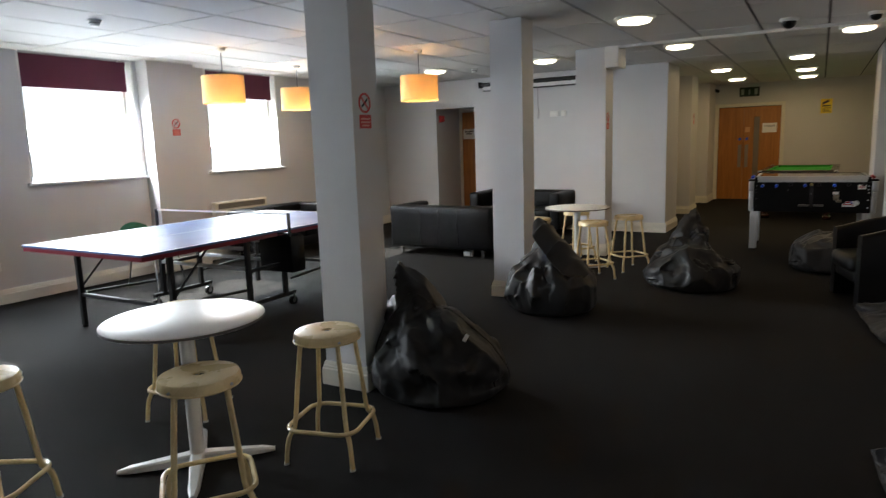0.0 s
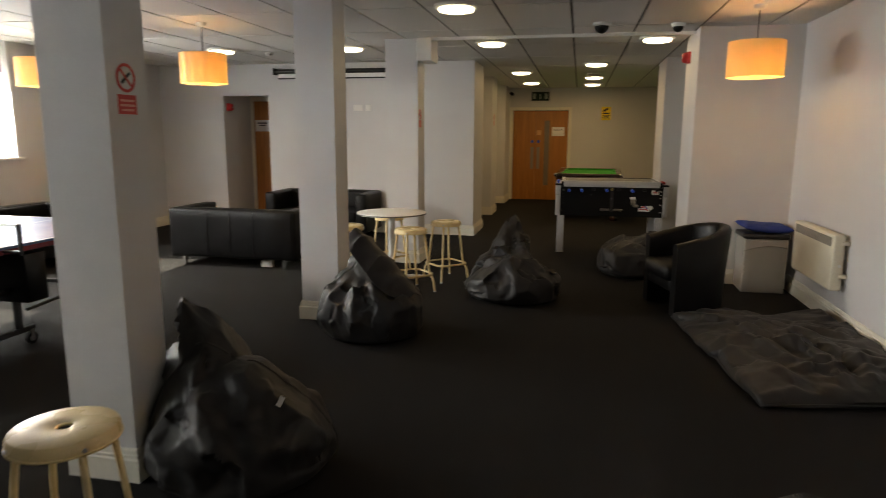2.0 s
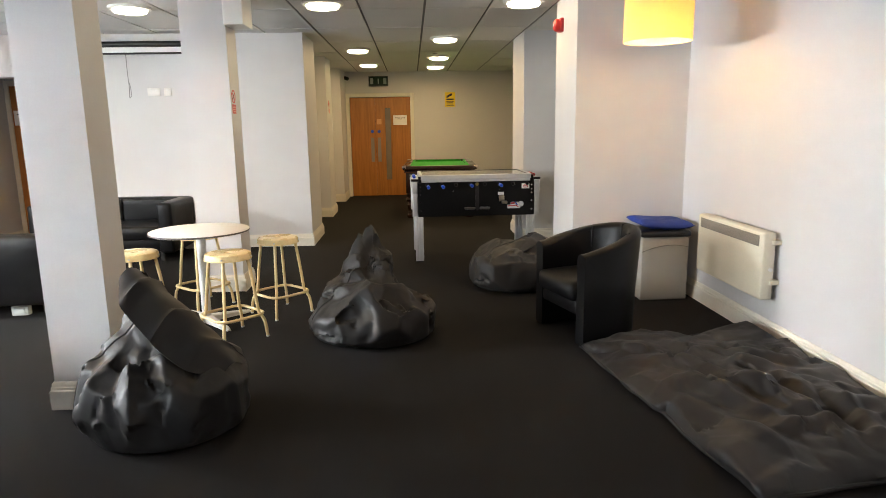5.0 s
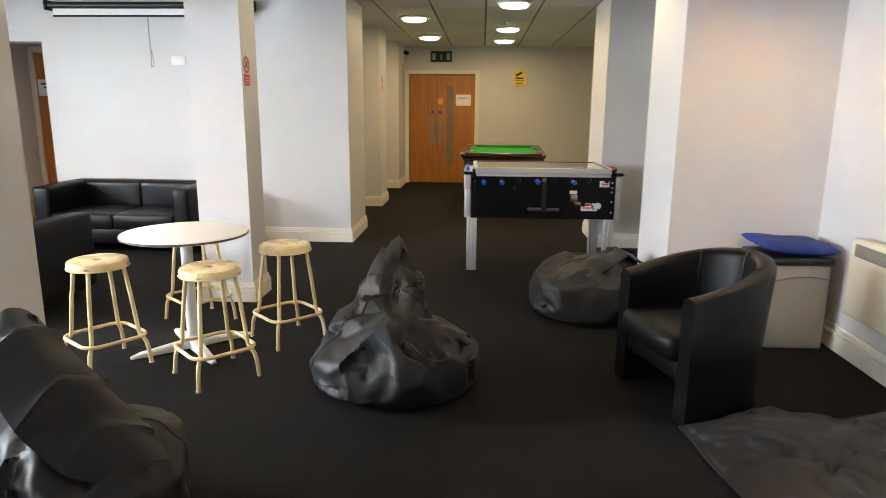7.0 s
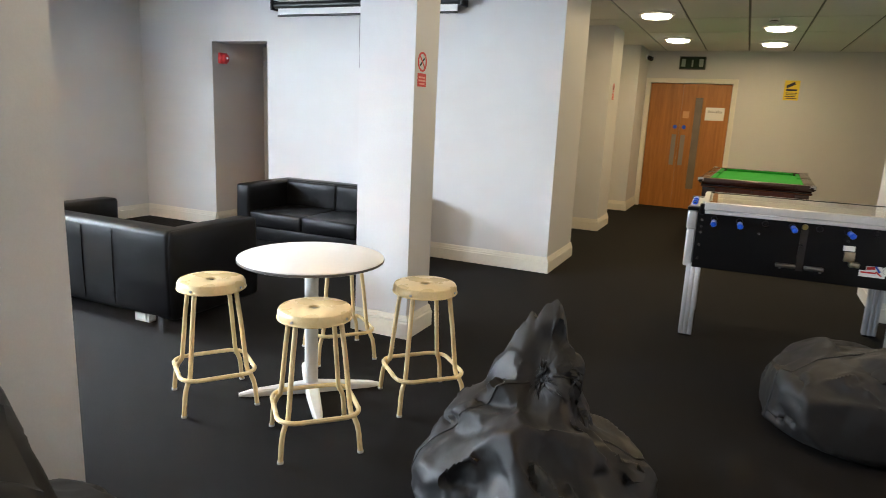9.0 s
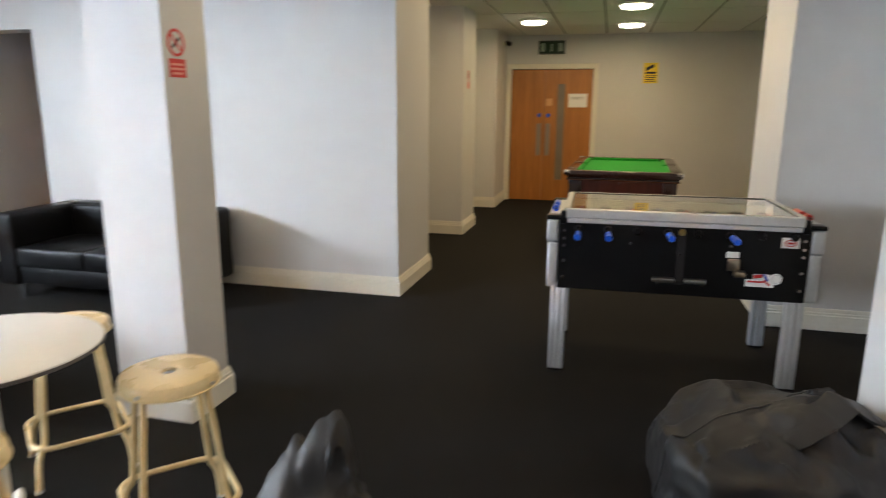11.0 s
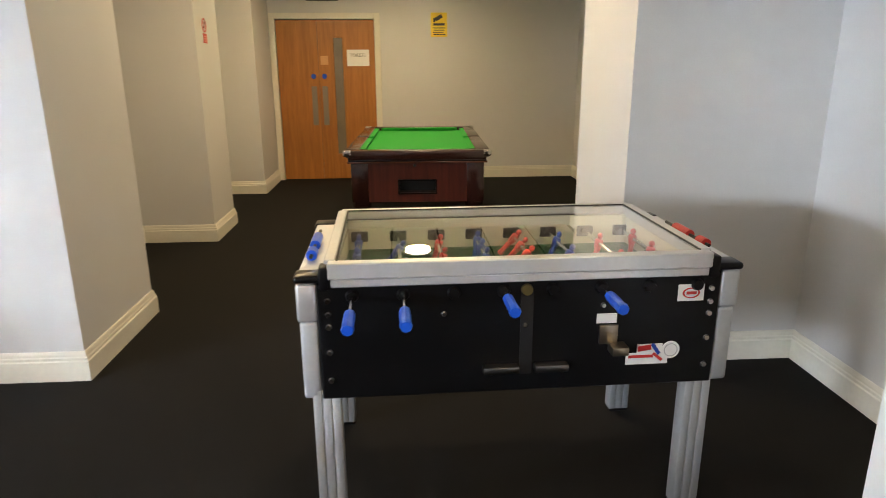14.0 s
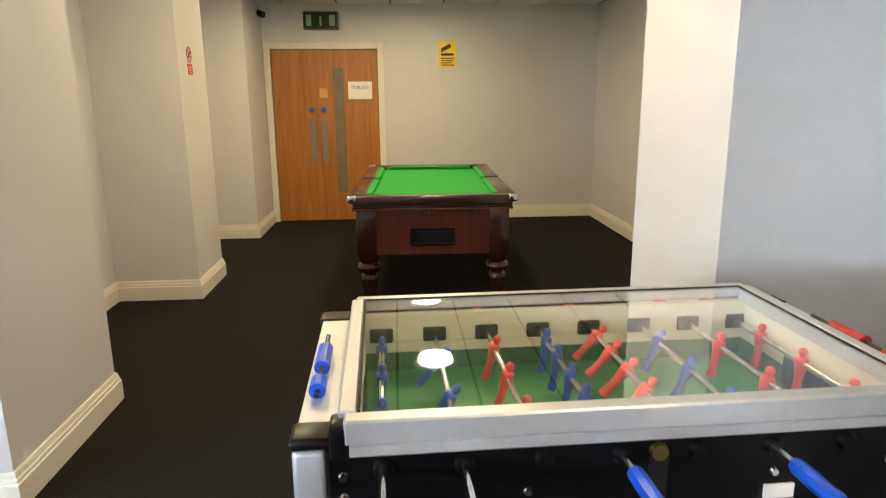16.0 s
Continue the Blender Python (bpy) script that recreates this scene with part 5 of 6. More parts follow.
        box(bm, -0.56, 0.56, y - 0.015, y + 0.015, 0.60, 0.63, 0.002, 1)
    part("cross_tube", bm, M_ANOD, ob, "bare metal cross tubes", smooth=None)
    bm = bmesh.new()
    box(bm, 0.34, 0.74, 0.16, 0.34, 0.34, 0.68, 0.01)
    part("storage_box", bm, M_BLACK, ob, "black plastic bat box")
    for s in (-1, 1):
        bm = bmesh.new()
        x = s * (hw + 0.12)
        box(bm, min(s * hw * 0.94, x), max(s * hw * 0.94, x), -0.02, 0.02, H - 0.035, H - 0.02, 0.002, 1)
        box(bm, x - 0.012, x + 0.012, -0.012, 0.012, H - 0.05, H + 0.155, 0.003, 1)
        part("net_post", bm, M_BLACKM, ob, smooth=None)
    bm = bmesh.new()
    L = hw + 0.11
    box(bm, -L, L, -0.002, 0.002, H + 0.1385, H + 0.1525)
    net = part("net_tape", bm, M_LINE, ob, "white tape along the net's top", smooth=None)
    bm = bmesh.new()
    x = -L
    while x < L:
        bm_w = 0.0011
        box(bm, x, x + bm_w, -0.0005, 0.0005, H + 0.004, H + 0.139)
        x += 0.02
    for k in range(7):
        z = H + 0.008 + k * 0.019
        box(bm, -L, L, -0.0005, 0.0005, z, z + 0.0011)
    part("net_mesh", bm, surface("net_cord", (0.03, 0.03, 0.04), 0.8, bump=0), net, "fine dark netting", smooth=None)


tennis_table()

# a green plastic chair half hidden behind the table
gc = thing("plastic_chair", "green moulded plastic chair behind the games table", "chair", "", pose(-6.2, 4.43, 0, 0, 0, 8))
M_GREEN = surface("green_plastic", (0.012, 0.13, 0.07), 0.4, var=0.1, bump=0)
bm = bmesh.new()
n = 16
rows = []
for j in range(n + 1):
    v = j / n
    row = []
    for i in range(n + 1):
        u = i / n * 2 - 1
        if v < 0.5:
            p = (0.22 - 0.42 * v / 0.5, 0.21 * u, 0.43 + 0.015 * u * u - 0.02 * math.sin(v * 2 * math.pi))
        else:
            w = (v - 0.5) / 0.5
            p = (-0.20 - 0.10 * w + 0.03 * u * u, 0.21 * u * (1 - 0.15 * w ** 3), 0.44 + 0.27 * w - 0.05 * w * u * u)
        row.append(bm.verts.new(p))
    rows.append(row)
for a, c in zip(rows, rows[1:]):
    for i in range(n):
        bm.faces.new((a[i], a[i + 1], c[i + 1], c[i]))
bmesh.ops.solidify(bm, geom=list(bm.faces), thickness=0.008)
part("seat_shell", bm, M_GREEN, gc, smooth=60)
for x, y in ((0.19, 0.18), (0.19, -0.18), (-0.18, 0.18), (-0.18, -0.18)):
    bm = bmesh.new()
    tube(bm, [(x * 0.85, y * 0.9, 0.43), (x, y, 0.2), (x * 1.15, y * 1.12, 0.0)], 0.011, 8)
    part("leg", bm, M_CHROME, gc)


# ---- football table ----
def football_table():
    ob = thing("football_table", "black coin-operated football table with glass top", "football table", "",
               Matrix.Translation((-0.505, 8.93, 0)) @ Matrix.Rotation(radians(1.5), 4, "Z") @ Matrix.Diagonal((0.982, 1, 0.978, 1)) @ Matrix.Translation((0.50, -8.991, 0)))
    X0, X1, Y0, Y1 = -0.535, 0.735, 9.005, 9.735
    Z0, Z1, FLOORZ = 0.50, 0.90, 0.735
    bm = bmesh.new()
    box(bm, X0, X1, Y0, Y0 + 0.028, Z0, Z1 - 0.016, 0.004, 1)
    front = part("front_panel", bm, M_BLACK, ob, smooth=None)
    bm = bmesh.new()
    box(bm, X0, X1, Y1 - 0.028, Y1, Z0, Z1 - 0.016, 0.004, 1)
    part("rear_panel", bm, M_BLACK, ob, smooth=None)
    for a in (X0, X1 - 0.028):
        bm = bmesh.new()
        box(bm, a, a + 0.028, Y0 + 0.028, Y1 - 0.028, Z0, Z1 - 0.016)
        part("end_panel", bm, M_BLACK, ob, smooth=None)
    bm = bmesh.new()
    box(bm, X0 + 0.03, X1 - 0.03, Y0 + 0.03, Y1 - 0.03, Z0 + 0.002, Z0 + 0.02)
    part("underside", bm, M_BLACK, ob, smooth=None)
    bm = bmesh.new()
    FX0, FX1, FY0, FY1 = -0.475, 0.675, Y0 + 0.05, Y1 - 0.05
    box(bm, FX0, FX1, FY0, FY1, FLOORZ - 0.012, FLOORZ)
    part("pitch", bm, surface("green_pitch", (0.028, 0.20, 0.06), 0.35, var=0.08, bump=0.02), ob, "glossy green playing surface", smooth=None)
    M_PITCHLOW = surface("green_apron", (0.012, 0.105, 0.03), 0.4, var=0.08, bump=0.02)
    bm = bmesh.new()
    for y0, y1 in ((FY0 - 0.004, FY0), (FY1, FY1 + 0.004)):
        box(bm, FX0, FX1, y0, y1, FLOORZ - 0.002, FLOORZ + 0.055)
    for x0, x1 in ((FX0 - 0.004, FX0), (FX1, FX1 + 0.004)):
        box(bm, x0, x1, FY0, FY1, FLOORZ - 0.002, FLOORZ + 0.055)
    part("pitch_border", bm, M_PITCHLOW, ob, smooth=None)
    bm = bmesh.new()
    for y0, y1 in ((Y0 + 0.0285, FY0 - 0.002), (FY1 + 0.002, Y1 - 0.0285)):
        box(bm, FX0 - 0.02, FX1 + 0.02, y0, y1, FLOORZ + 0.055, Z1 + 0.008)
    for x0, x1 in ((FX0 - 0.03, FX0 - 0.002), (FX1 + 0.002, FX1 + 0.03)):
        box(bm, x0, x1, FY0, FY1, FLOORZ + 0.055, Z1 + 0.008)
    part("inner_wall", bm, surface("ivory_panel", (0.66, 0.63, 0.50), 0.4, var=0.05, bump=0.02), ob, "ivory inner walls", smooth=None)
    for x in (FX0 - 0.001, FX1 + 0.001):
        bm = bmesh.new()
        box(bm, x - 0.004, x + 0.004, 9.27, 9.47, FLOORZ, FLOORZ + 0.085, 0.003, 1)
        part("goal_mouth", bm, M_BLACK, ob, smooth=None)
    # glass lid
    GX0, GX1, GZ0, GZ1 = -0.50, 0.695, 0.880, 0.952
    bm = bmesh.new()
    box(bm, GX0, GX1, Y0 - 0.014, Y0 + 0.026, GZ0 + 0.022, GZ1, 0.004, 1)
    box(bm, GX0 + 0.008, GX1 - 0.008, Y0 - 0.010, Y0 + 0.02, GZ0 - 0.005, GZ0 + 0.0215, 0.003, 1)
    lid = part("lid_rail", bm, M_ANOD, ob, "brushed aluminium lid rail", smooth=None)
    bm = bmesh.new()
    box(bm, GX0, GX1, Y1 - 0.02, Y1 + 0.01, GZ0 + 0.03, GZ1, 0.004, 1)
    part("lid_rail", bm, M_ANOD, ob, smooth=None)
    for x0, x1 in ((GX0 - 0.012, GX0 + 0.024), (GX1 - 0.024, GX1 + 0.012)):
        bm = bmesh.new()
        box(bm, x0, x1, Y0 + 0.0265, Y1 - 0.0205, GZ0 + 0.02, GZ1 + 0.001, 0.004, 1)
        part("lid_rail", bm, M_ANOD, ob, smooth=None)
    bm = bmesh.new()
    box(bm, GX0 + 0.0245, GX1 - 0.0245, Y0 + 0.0265, Y1 - 0.0205, GZ1 - 0.008, GZ1 - 0.003)
    g = part("glass_top", bm, M_GLASS, ob, "clear glass lid", smooth=None)
    g.visible_shadow = False
    bm = bmesh.new()
    for x0, x1 in ((GX0 + 0.024, GX0 + 0.03), (GX1 - 0.03, GX1 - 0.024)):
        box(bm, x0, x1, Y0 + 0.027, Y1 - 0.021, GZ1 - 0.0028, GZ1 + 0.001)
    box(bm, GX0 + 0.03, GX1 - 0.03, Y1 - 0.027, Y1 - 0.021, GZ1 - 0.0028, GZ1 + 0.001)
    part("glass_seal", bm, M_BLACK, ob, smooth=None)
    for x in (GX0 - 0.028, GX1 - 0.008):
        bm = bmesh.new()
        box(bm, x, x + 0.036, Y0 - 0.012, Y0 + 0.05, GZ0 - 0.012, GZ1 - 0.012, 0.008)
        part("corner_block", bm, M_BLACK, ob)
    # end shelves, black caps, corner posts and legs
    for s, xa, xb in ((-1, -0.600, -0.513), (1, 0.708, 0.800)):
        bm = bmesh.new()
        box(bm, xa + 0.006, xb, Y0 + 0.03, Y1 - 0.03, 0.893, 0.908, 0.003, 1)
        part("end_shelf", bm, M_ANOD, ob, "pale metal end shelf", smooth=None)
        for y in (Y0 - 0.004, Y1 - 0.075):
            bm = bmesh.new()
            box(bm, xa - 0.004, xb - 0.003 if s < 0 else xb + 0.004, y, y + 0.08, 0.888, 0.912, 0.01, 3)
            part("end_cap", bm, M_BLACK, ob)
        for y in (Y0 + 0.002, Y1 - 0.07):
            px0, px1 = (xa, X0 - 0.001) if s < 0 else (X1 + 0.001, xb)
            bm = bmesh.new()
            box(bm, px0, px1, y, y + 0.068, 0.76, 0.887, 0.012, 3)
            box(bm, px0 + 0.006 * (s < 0), px1 - 0.006 * (s > 0), y + 0.004, y + 0.064, Z0, 0.7605, 0.012, 3)
            part("corner_post", bm, M_ANOD, ob)
            lx0 = -0.568 if s < 0 else 0.655
            bm = bmesh.new()
            for k in range(3):
                box(bm, lx0 + 0.030 * k, lx0 + 0.0285 + 0.030 * k, y + 0.004, y + 0.064, 0.012, Z0 + 0.03, 0.006, 2)
            box(bm, lx0 + 0.006, lx0 + 0.082, y + 0.010, y + 0.058, 0.012, Z0 + 0.03)
            leg = part("leg", bm, M_ANOD, ob, "ribbed aluminium leg")
            bm = bmesh.new()
            box(bm, lx0 + 0.004, lx0 + 0.084, y + 0.008, y + 0.062, 0, 0.013, 0.003, 1)
            part("foot", bm, M_BLACK, leg, smooth=None)
    # score counters
    for s, x in ((-1, -0.565), (1, 0.765)):
        bm = bmesh.new()
        cyl(bm, (x, 9.16, 0.925), (x, 9.50, 0.925), 0.006, n=10)
        part("score_rod", bm, M_BLACKM, ob)
        for y, L in ((9.18, 0.05), (9.30, 0.115)):
            bm = bmesh.new()
            tmp = cyl(bm, (x, y, 0.925), (x, y + L, 0.925), 0.018, n=14)
            part("score_counter", bm, M_BLUE if s < 0 else M_RED, ob)
    # rods, players and handles
    RODS = [(-0.43, 3, 0, 0.03), (-0.275, 2, 0, 0.02), (-0.12, 3, 1, 0.0), (0.035, 5, 0, -0.02), (0.19, 5, 1, 0.01), (0.345, 3, 0, -0.01), (0.50, 2, 1, 0.02), (0.655, 3, 1, 0.0)]
    TILT = [4, 40, 16, 8, 42, 22, 10, 4]
    RZ = 0.845
    M_RUBBER = surface("handle_blue", (0.012, 0.09, 0.62), 0.35, var=0.08, bump=0)
    M_REDH = surface("handle_red", (0.60, 0.02, 0.02), 0.35, var=0.08, bump=0)
    M_FIGB = surface("figure_blue", (0.012, 0.06, 0.42), 0.35, var=0.08, bump=0)
    M_FIGR = surface("figure_red", (0.62, 0.03, 0.025), 0.35, var=0.08, bump=0)
    for k, (x, count, team, shift) in enumerate(RODS):
        near = team == 0
        ya = Y0 - (0.08 + shift * 0.9 + (0.035 if k < 2 else 0.0)) if near else Y0 - 0.006
        yb = Y1 + 0.006 if near else Y1 + 0.03 + shift * 0.5
        bm = bmesh.new()
        cyl(bm, (x, ya, RZ), (x, yb, RZ), 0.008, n=12)
        rod = part("rod", bm, M_CHROME, ob, "chrome playing rod")
        bm = bmesh.new()
        s = -1 if near else 1
        yh = ya if near else yb
        tmp = bmesh.new()
        lathe(tmp, [(0, 0), (0.014, 0), (0.0165, 0.006), (0.0175, 0.05), (0.0165, 0.09), (0.019, 0.112), (0.016, 0.122), (0, 0.124)], 8)
        tmp.transform(Matrix.Translation((x, yh, RZ)) @ pose(0, 0, 0, 90 if near else -90, 0, 0))
        me = bpy.data.meshes.new("tmp")
        tmp.to_mesh(me)
        tmp.free()
        bm.from_mesh(me)
        bpy.data.meshes.remove(me)
        part("handle", bm, M_RUBBER if near else M_REDH, rod, "blue plastic grip" if near else "red plastic grip")
        for yy, d in ((Y0 - 0.004, -1), (Y1 + 0.004, 1)):
            bm = bmesh.new()
            cyl(bm, (x, yy - 0.004 * d, RZ), (x, yy + 0.010 * d, RZ), 0.021, 0.016, n=18)
            part("bearing", bm, M_BLACK, rod)
        for yy, d in ((FY0 - 0.001, 1), (FY1 + 0.001, -1)):
            bm = bmesh.new()
            box(bm, x - 0.034, x + 0.034, min(yy, yy + 0.008 * d), max(yy, yy + 0.008 * d), RZ - 0.022, RZ + 0.022, 0.006, 2)
            cyl(bm, (x, yy, RZ), (x, yy + 0.016 * d, RZ), 0.016, n=14)
            part("bearing_block", bm, M_BLACK, rod)
        span = (FY1 - FY0) * (0.74 if count > 3 else 0.58 if count == 3 else 0.36)
        for q in range(count):
            y = (FY0 + FY1) / 2 + (q / (count - 1) - 0.5) * span + shift * 0.8
            tmp = bmesh.new()
            lathe(tmp, [(0, 0.036), (0.006, 0.034), (0.010, 0.026), (0.0075, 0.018), (0.005, 0.014), (0.013, 0.011), (0.0145, 0.002), (0.0125, -0.014), (0.009, -0.030), (0.0085, -0.062), (0.0105, -0.072), (0.0105, -0.084), (0, -0.086)], 10)
            for v in tmp.verts:
                v.co = Vector((v.co.x * 1.1, v.co.y * 1.45, v.co.z * 1.08))
            tmp.transform(Matrix.Translation((x, y, RZ)) @ pose(0, 0, 0, 0, TILT[k], 0))
            part("player_figure", tmp, M_FIGB if near else M_FIGR, rod, smooth=60)
    # fittings on the front panel
    m = facing(0, Y0, 0, 0, -1)
    for x in (-0.505, 0.705):
        for z in (0.83, 0.785, 0.745, 0.66, 0.565):
            bm = bmesh.new()
            cyl(bm, (x, Y0, z), (x, Y0 - 0.006, z), 0.011, 0.008, n=14)
            part("bolt", bm, M_CHROME, front)
    for x, z in ((-0.15, 0.775), (0.355, 0.785), (0.0, 0.565), (0.23, 0.565), (0.105, 0.73)):
        bm = bmesh.new()
        cyl(bm, (x, Y0, z), (x, Y0 - 0.006, z), 0.010, 0.007, n=14)
        part("bolt", bm, M_CHROME, front)
    bm = bmesh.new()
    cyl(bm, (0.108, Y0 + 0.002, 0.848), (0.108, Y0 - 0.012, 0.848), 0.019, 0.017, n=20)
    part("lock", bm, surface("old_brass", (0.38, 0.30, 0.12), 0.35, metal=1, var=0.15, bump=0.02), front, "round brass lock")
    for x0, x1 in ((-0.03, 0.085), (0.135, 0.245)):
        bm = bmesh.new()
        plate(bm, m, x0, x1, 0.575, 0.60, 0, 0.035, 0.006)
        part("ball_tray", bm, surface("tray_metal", (0.22, 0.21, 0.20), 0.3, metal=1, var=0.1, bump=0.02), front, "dull metal ball tray")
    bm = bmesh.new()
    plate(bm, m, 0.09, 0.13, 0.56, 0.84, 0, 0.003)
    part("ball_chute", bm, M_BLACKM, front, smooth=None)
    bm = bmesh.new()
    plate(bm, m, 0.335, 0.40, 0.725, 0.757, 0, 0.005, 0.001)
    part("price_label", bm, M_PAPER, front, "small white label", smooth=None)
    bm = bmesh.new()
    plate(bm, m, 0.345, 0.405, 0.655, 0.72, 0, 0.012, 0.003)
    plate(bm, m, 0.375, 0.43, 0.63, 0.66, 0.0, 0.055, 0.006)
    part("coin_slot", bm, surface("coin_metal", (0.40, 0.34, 0.26), 0.3, metal=1, var=0.2, bump=0.02), front, "worn metal coin slide")
    st = bmesh.new()
    plate(st, m, 0.595, 0.68, 0.79, 0.845, 0, 0.003)
    lab = part("maker_plate", st, M_PAPER, front, "white maker's plate", smooth=None)
    bm = bmesh.new()
    lathe(bm, [(0.024, 0), (0.024, 0.001), (0.019, 0.001), (0.019, 0)], 24, m @ Matrix.Translation((0.6375, 0.817, 0.0032)) @ Matrix.Diagonal((1.2, 0.75, 1, 1)))
    plate(bm, m, 0.622, 0.655, 0.812, 0.822, 0.003, 0.0042)
    part("plate_print", bm, M_RED, lab, smooth=None)
    st = bmesh.new()
    plate(st, m, 0.44, 0.58, 0.575, 0.615, 0, 0.0025)
    plate(st, m, 0.475, 0.56, 0.60, 0.645, 0, 0.0022)
    lathe(st, [(0, 0), (0.03, 0), (0.03, 0.0028), (0, 0.0028)], 24, m @ Matrix.Translation((0.588, 0.622, 0)))
    stk = part("sticker", st, M_PAPER, front, "white and red cut-out sticker", smooth=None)
    bm = bmesh.new()
    plate(bm, m @ pose(0.50, 0.632, 0, 0, 0, 8), -0.022, 0.022, -0.009, 0.009, 0.003, 0.004)
    plate(bm, m, 0.448, 0.53, 0.598, 0.608, 0.003, 0.004)
    plate(bm, m @ pose(0.545, 0.60, 0, 0, 0, -40), -0.02, 0.02, -0.005, 0.005, 0.003, 0.004)
    part("sticker_print", bm, M_RED, stk, smooth=None)
    bm = bmesh.new()
    plate(bm, m @ pose(0.537, 0.628, 0, 0, 0, -55), -0.022, 0.022, -0.006, 0.006, 0.003, 0.0045)
    part("sticker_print", bm, M_FIGB, stk, smooth=None)
    bm = bmesh.new()
    lathe(bm, [(0.023, 0), (0.023, 0.001), (0.020, 0.001), (0.020, 0)], 24, m @ Matrix.Translation((0.588, 0.622, 0.003)))
    part("sticker_ring", bm, surface("grey_print", (0.45, 0.45, 0.47), 0.5, bump=0), stk, smooth=None)


football_table()


# ---- pool table ----
def pool_table():
    ob = thing("pool_table", "dark mahogany pool table with green baize", "pool table", "",
               Matrix.Translation((-0.122, 13.38, 0)) @ Matrix.Rotation(radians(-2.0), 4, "Z") @ Matrix.Translation((0.175, -13.57, 0)))
    X0, X1, Y0, Y1, H = -0.765, 0.415, 12.50, 14.64, 0.825
    M_POCKET = surface("pocket_leather", (0.01, 0.01, 0.01), 0.6, var=0.2, bump=0.05)
    rw = 0.115
    bm = bmesh.new()
    box(bm, X0 + rw - 0.01, X1 - rw + 0.01, Y0 + rw - 0.01, Y1 - rw + 0.01, H - 0.075, H - 0.036)
    part("bed", bm, M_BAIZE, ob, "bright green baize bed", smooth=None)
    for x0, x1, y0, y1 in ((X0, X1, Y0, Y0 + rw), (X0, X1, Y1 - rw, Y1)):
        bm = bmesh.new()
        box(bm, x0 + 0.03, x1 - 0.03, y0, y1, H - 0.07, H, 0.012, 3)
        part("rail", bm, M_MAHOG, ob)
    for x0, x1 in ((X0, X0 + rw), (X1 - rw, X1)):
        for y0, y1 in ((Y0 + rw, (Y0 + Y1) / 2 - 0.03), ((Y0 + Y1) / 2 + 0.03, Y1 - rw)):
            bm = bmesh.new()
            box(bm, x0, x1, y0, y1, H - 0.07, H, 0.012, 3)
            part("rail", bm, M_MAHOG, ob)
        bm = bmesh.new()
        xm = (x0 + x1) / 2
        box(bm, x0, x1, (Y0 + Y1) / 2 - 0.03, (Y0 + Y1) / 2 + 0.03, H - 0.07, H - 0.012, 0.006, 2)
        part("middle_pocket", bm, M_POCKET, ob)

    def strip(x0, y0, x1, y1, nx, ny):
        bm = bmesh.new()
        cs = 0.045
        d = Vector((x1 - x0, y1 - y0)).normalized()
        pts = []
        for (x, y), t in (((x0, y0), 1), ((x1, y1), -1)):
            pts.append([(x, y, H - 0.004), (x + nx * cs + d.x * t * 0.03, y + ny * cs + d.y * t * 0.03, H - 0.006), (x + nx * (cs - 0.012) + d.x * t * 0.025, y + ny * (cs - 0.012) + d.y * t * 0.025, H - 0.034), (x, y, H - 0.036)])
        a, c = [[bm.verts.new(p) for p in q] for q in pts]
        for i in range(4):
            bm.faces.new((a[i], a[(i + 1) % 4], c[(i + 1) % 4], c[i]))
        bm.faces.new(a)
        bm.faces.new(c)
        part("cushion", bm, M_BAIZE, ob, smooth=None)

    ym = (Y0 + Y1) / 2
    p = 0.06
    strip(X0 + rw + p, Y0 + rw, X1 - rw - p, Y0 + rw, 0, 1)
    strip(X0 + rw + p, Y1 - rw, X1 - rw - p, Y1 - rw, 0, -1)
    for x, nx in ((X0 + rw, 1), (X1 - rw, -1)):
        strip(x, Y0 + rw + p, x, ym - p, nx, 0)
        strip(x, ym + p, x, Y1 - rw - p, nx, 0)
    for x, y in ((X0, Y0), (X1, Y0), (X0, Y1), (X1, Y1)):
        sx, sy = (1 if x == X0 else -1), (1 if y == Y0 else -1)
        bm = bmesh.new()
        lathe(bm, [(0.052, H - 0.055), (0.052, H - 0.004), (0.044, H - 0.004), (0.044, H - 0.055)], 20, Matrix.Translation((x + sx * (rw - 0.005), y + sy * (rw - 0.005), 0)))
        part("corner_pocket", bm, M_POCKET, ob)
        bm = bmesh.new()
        xa, xb = sorted((x - sx * 0.006, x + sx * 0.06))
        ya, yb = sorted((y - sy * 0.006, y + sy * 0.06))
        box(bm, xa, xb, ya, yb, H - 0.045, H + 0.006, 0.012, 3)
        part("corner_cap", bm, M_CHROME, ob, "chrome corner cap")
    bm = bmesh.new()
    box(bm, X0 + 0.03, X1 - 0.03, Y0 + 0.03, Y1 - 0.03, 0.735, H - 0.07, 0.006, 2)
    part("frieze", bm, M_MAHOG, ob)
    bm = bmesh.new()
    box(bm, X0 + 0.024, X1 - 0.024, Y0 + 0.024, Y1 - 0.024, 0.722, 0.736, 0.004, 2)
    part("moulding", bm, wood("polished_edge", (0.12, 0.045, 0.022), (0.06, 0.02, 0.01), 0.15, coat=0.8), ob)
    bm = bmesh.new()
    x0, x1, y0 = X0 + 0.05, X1 - 0.05, Y0 + 0.05
    rx0, rx1, rz0, rz1 = -0.325, -0.03, 0.475, 0.575
    box(bm, x0, rx0, y0, y0 + 0.03, 0.40, 0.722)
    box(bm, rx1, x1, y0, y0 + 0.03, 0.40, 0.722)
    box(bm, rx0, rx1, y0, y0 + 0.03, 0.40, rz0)
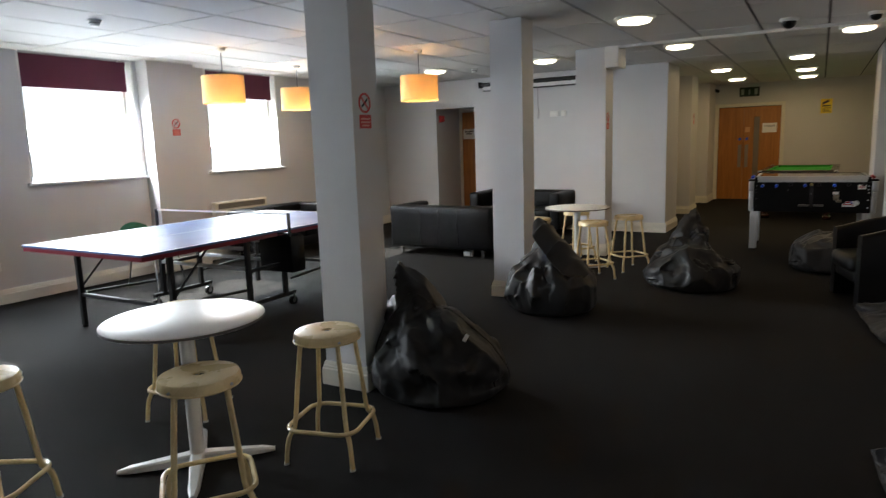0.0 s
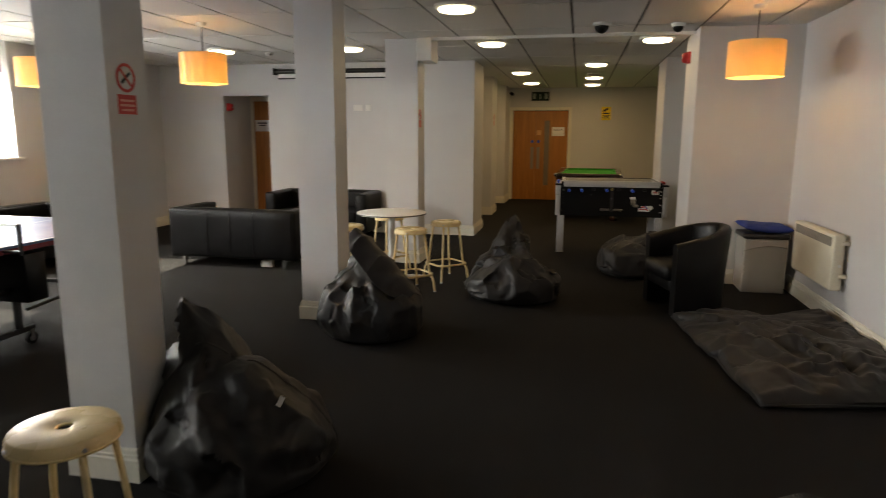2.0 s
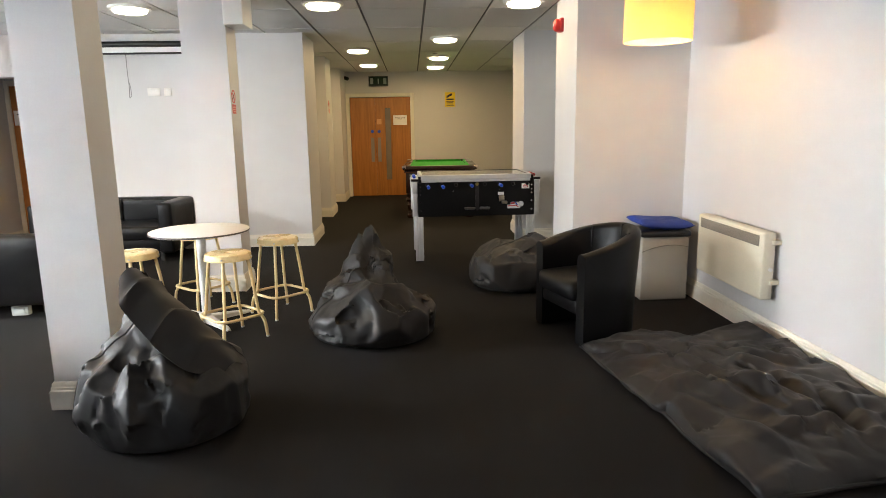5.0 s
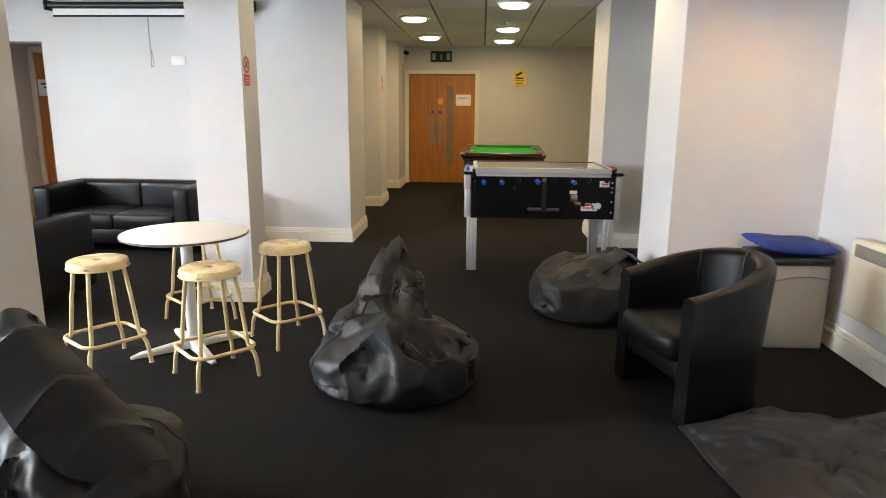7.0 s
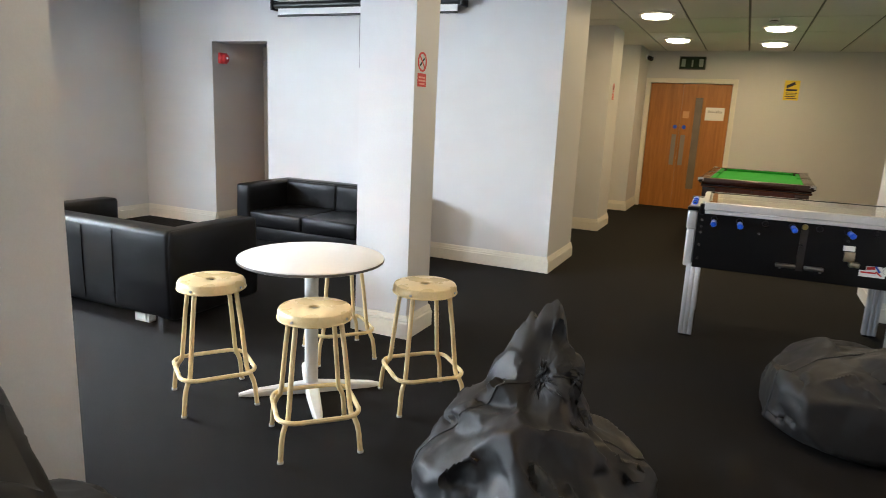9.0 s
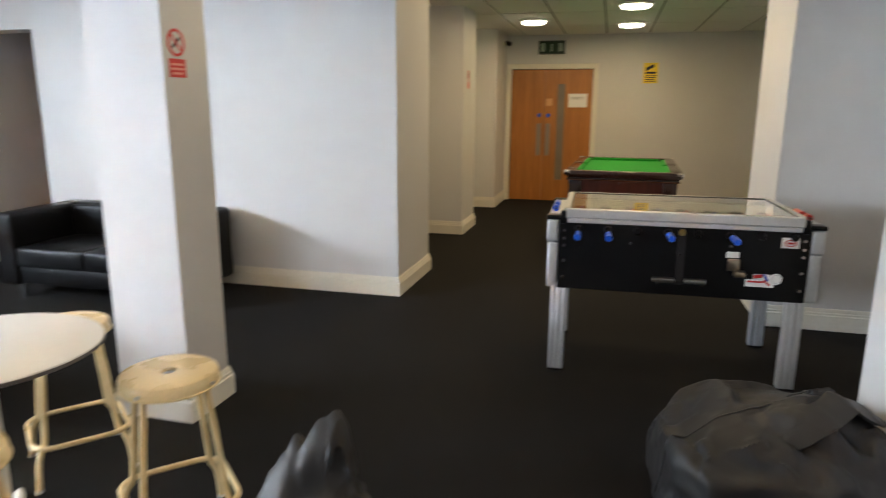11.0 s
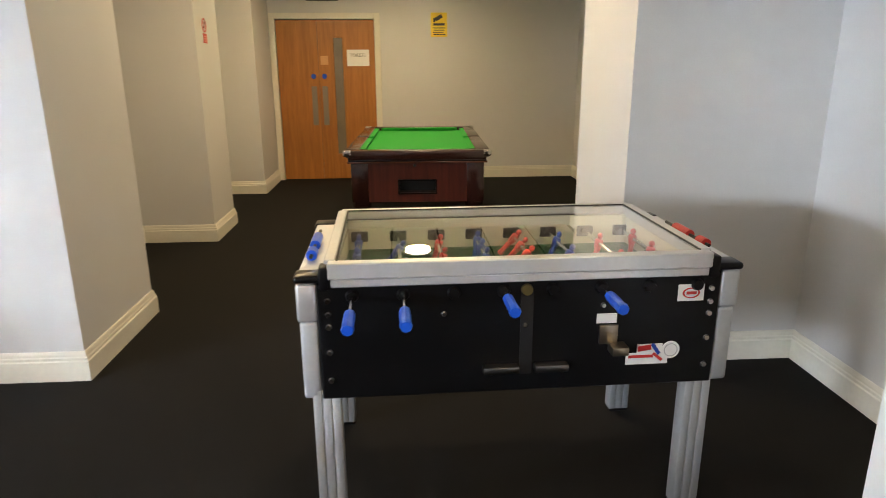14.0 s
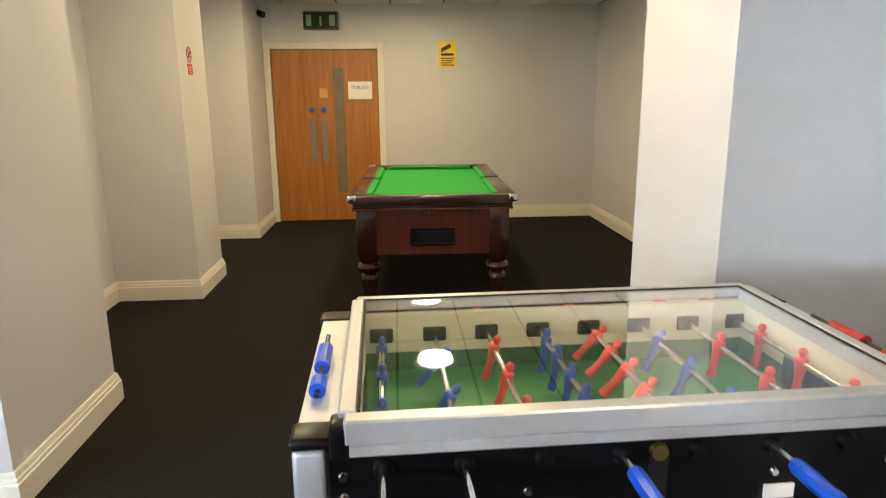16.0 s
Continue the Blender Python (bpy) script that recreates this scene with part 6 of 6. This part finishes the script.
    box(bm, rx0, rx1, y0, y0 + 0.03, rz1, 0.722)
    box(bm, x0, x0 + 0.03, y0 + 0.03, Y1 - 0.08, 0.40, 0.722)
    box(bm, x1 - 0.03, x1, y0 + 0.03, Y1 - 0.08, 0.40, 0.722)
    box(bm, x0, x1, Y1 - 0.08, Y1 - 0.05, 0.40, 0.722)
    box(bm, x0 + 0.03, x1 - 0.03, y0 + 0.03, Y1 - 0.08, 0.40, 0.42)
    cab = part("cabinet", bm, wood("mahogany_panel", (0.10, 0.022, 0.014), (0.045, 0.010, 0.008), 0.3, coat=0.3), ob, smooth=None)
    bm = bmesh.new()
    box(bm, rx0, rx1, y0 + 0.10, y0 + 0.11, rz0, rz1)
    box(bm, rx0, rx1, y0 + 0.028, y0 + 0.11, rz0 - 0.006, rz0 + 0.002)
    part("ball_return", bm, M_POCKET, cab, "black ball-return recess", smooth=None)
    bm = bmesh.new()
    for a, c in ((rx0 - 0.012, rx0), (rx1, rx1 + 0.012)):
        box(bm, a, c, y0 - 0.006, y0 + 0.002, rz0 - 0.012, rz1 + 0.012)
    for a in (rz0 - 0.012, rz1):
        box(bm, rx0, rx1, y0 - 0.006, y0 + 0.002, a, a + 0.012)
    part("return_frame", bm, M_BLACK, cab, smooth=None)
    for x in (X0 + 0.05, X1 - 0.19):
        bm = bmesh.new()
        box(bm, x, x + 0.14, y0 - 0.012, y0 + 0.001, 0.40, 0.72, 0.005, 2)
        part("corner_panel", bm, M_MAHOG, cab)
    for x in (X0 + 0.125, X1 - 0.125):
        for y in (Y0 + 0.125, Y1 - 0.125):
            bm = bmesh.new()
            lathe(bm, [(0, 0), (0.062, 0), (0.068, 0.012), (0.068, 0.045), (0.055, 0.055), (0.046, 0.07), (0.050, 0.085), (0.046, 0.10), (0.052, 0.15), (0.062, 0.20), (0.058, 0.235), (0.046, 0.25), (0.074, 0.268), (0.084, 0.29), (0.080, 0.315), (0.060, 0.33), (0.068, 0.345), (0.075, 0.36), (0.075, 0.40), (0, 0.40)], 28, Matrix.Translation((x, y, 0)))
            part("turned_leg", bm, M_MAHOG, ob, smooth=50)
    bm = bmesh.new()
    cyl(bm, (0.0 - 0.2, y0 - 0.004, 0.7), (-0.2, y0 + 0.002, 0.7), 0.012, n=14)
    part("lock", bm, M_CHROME, cab)


pool_table()
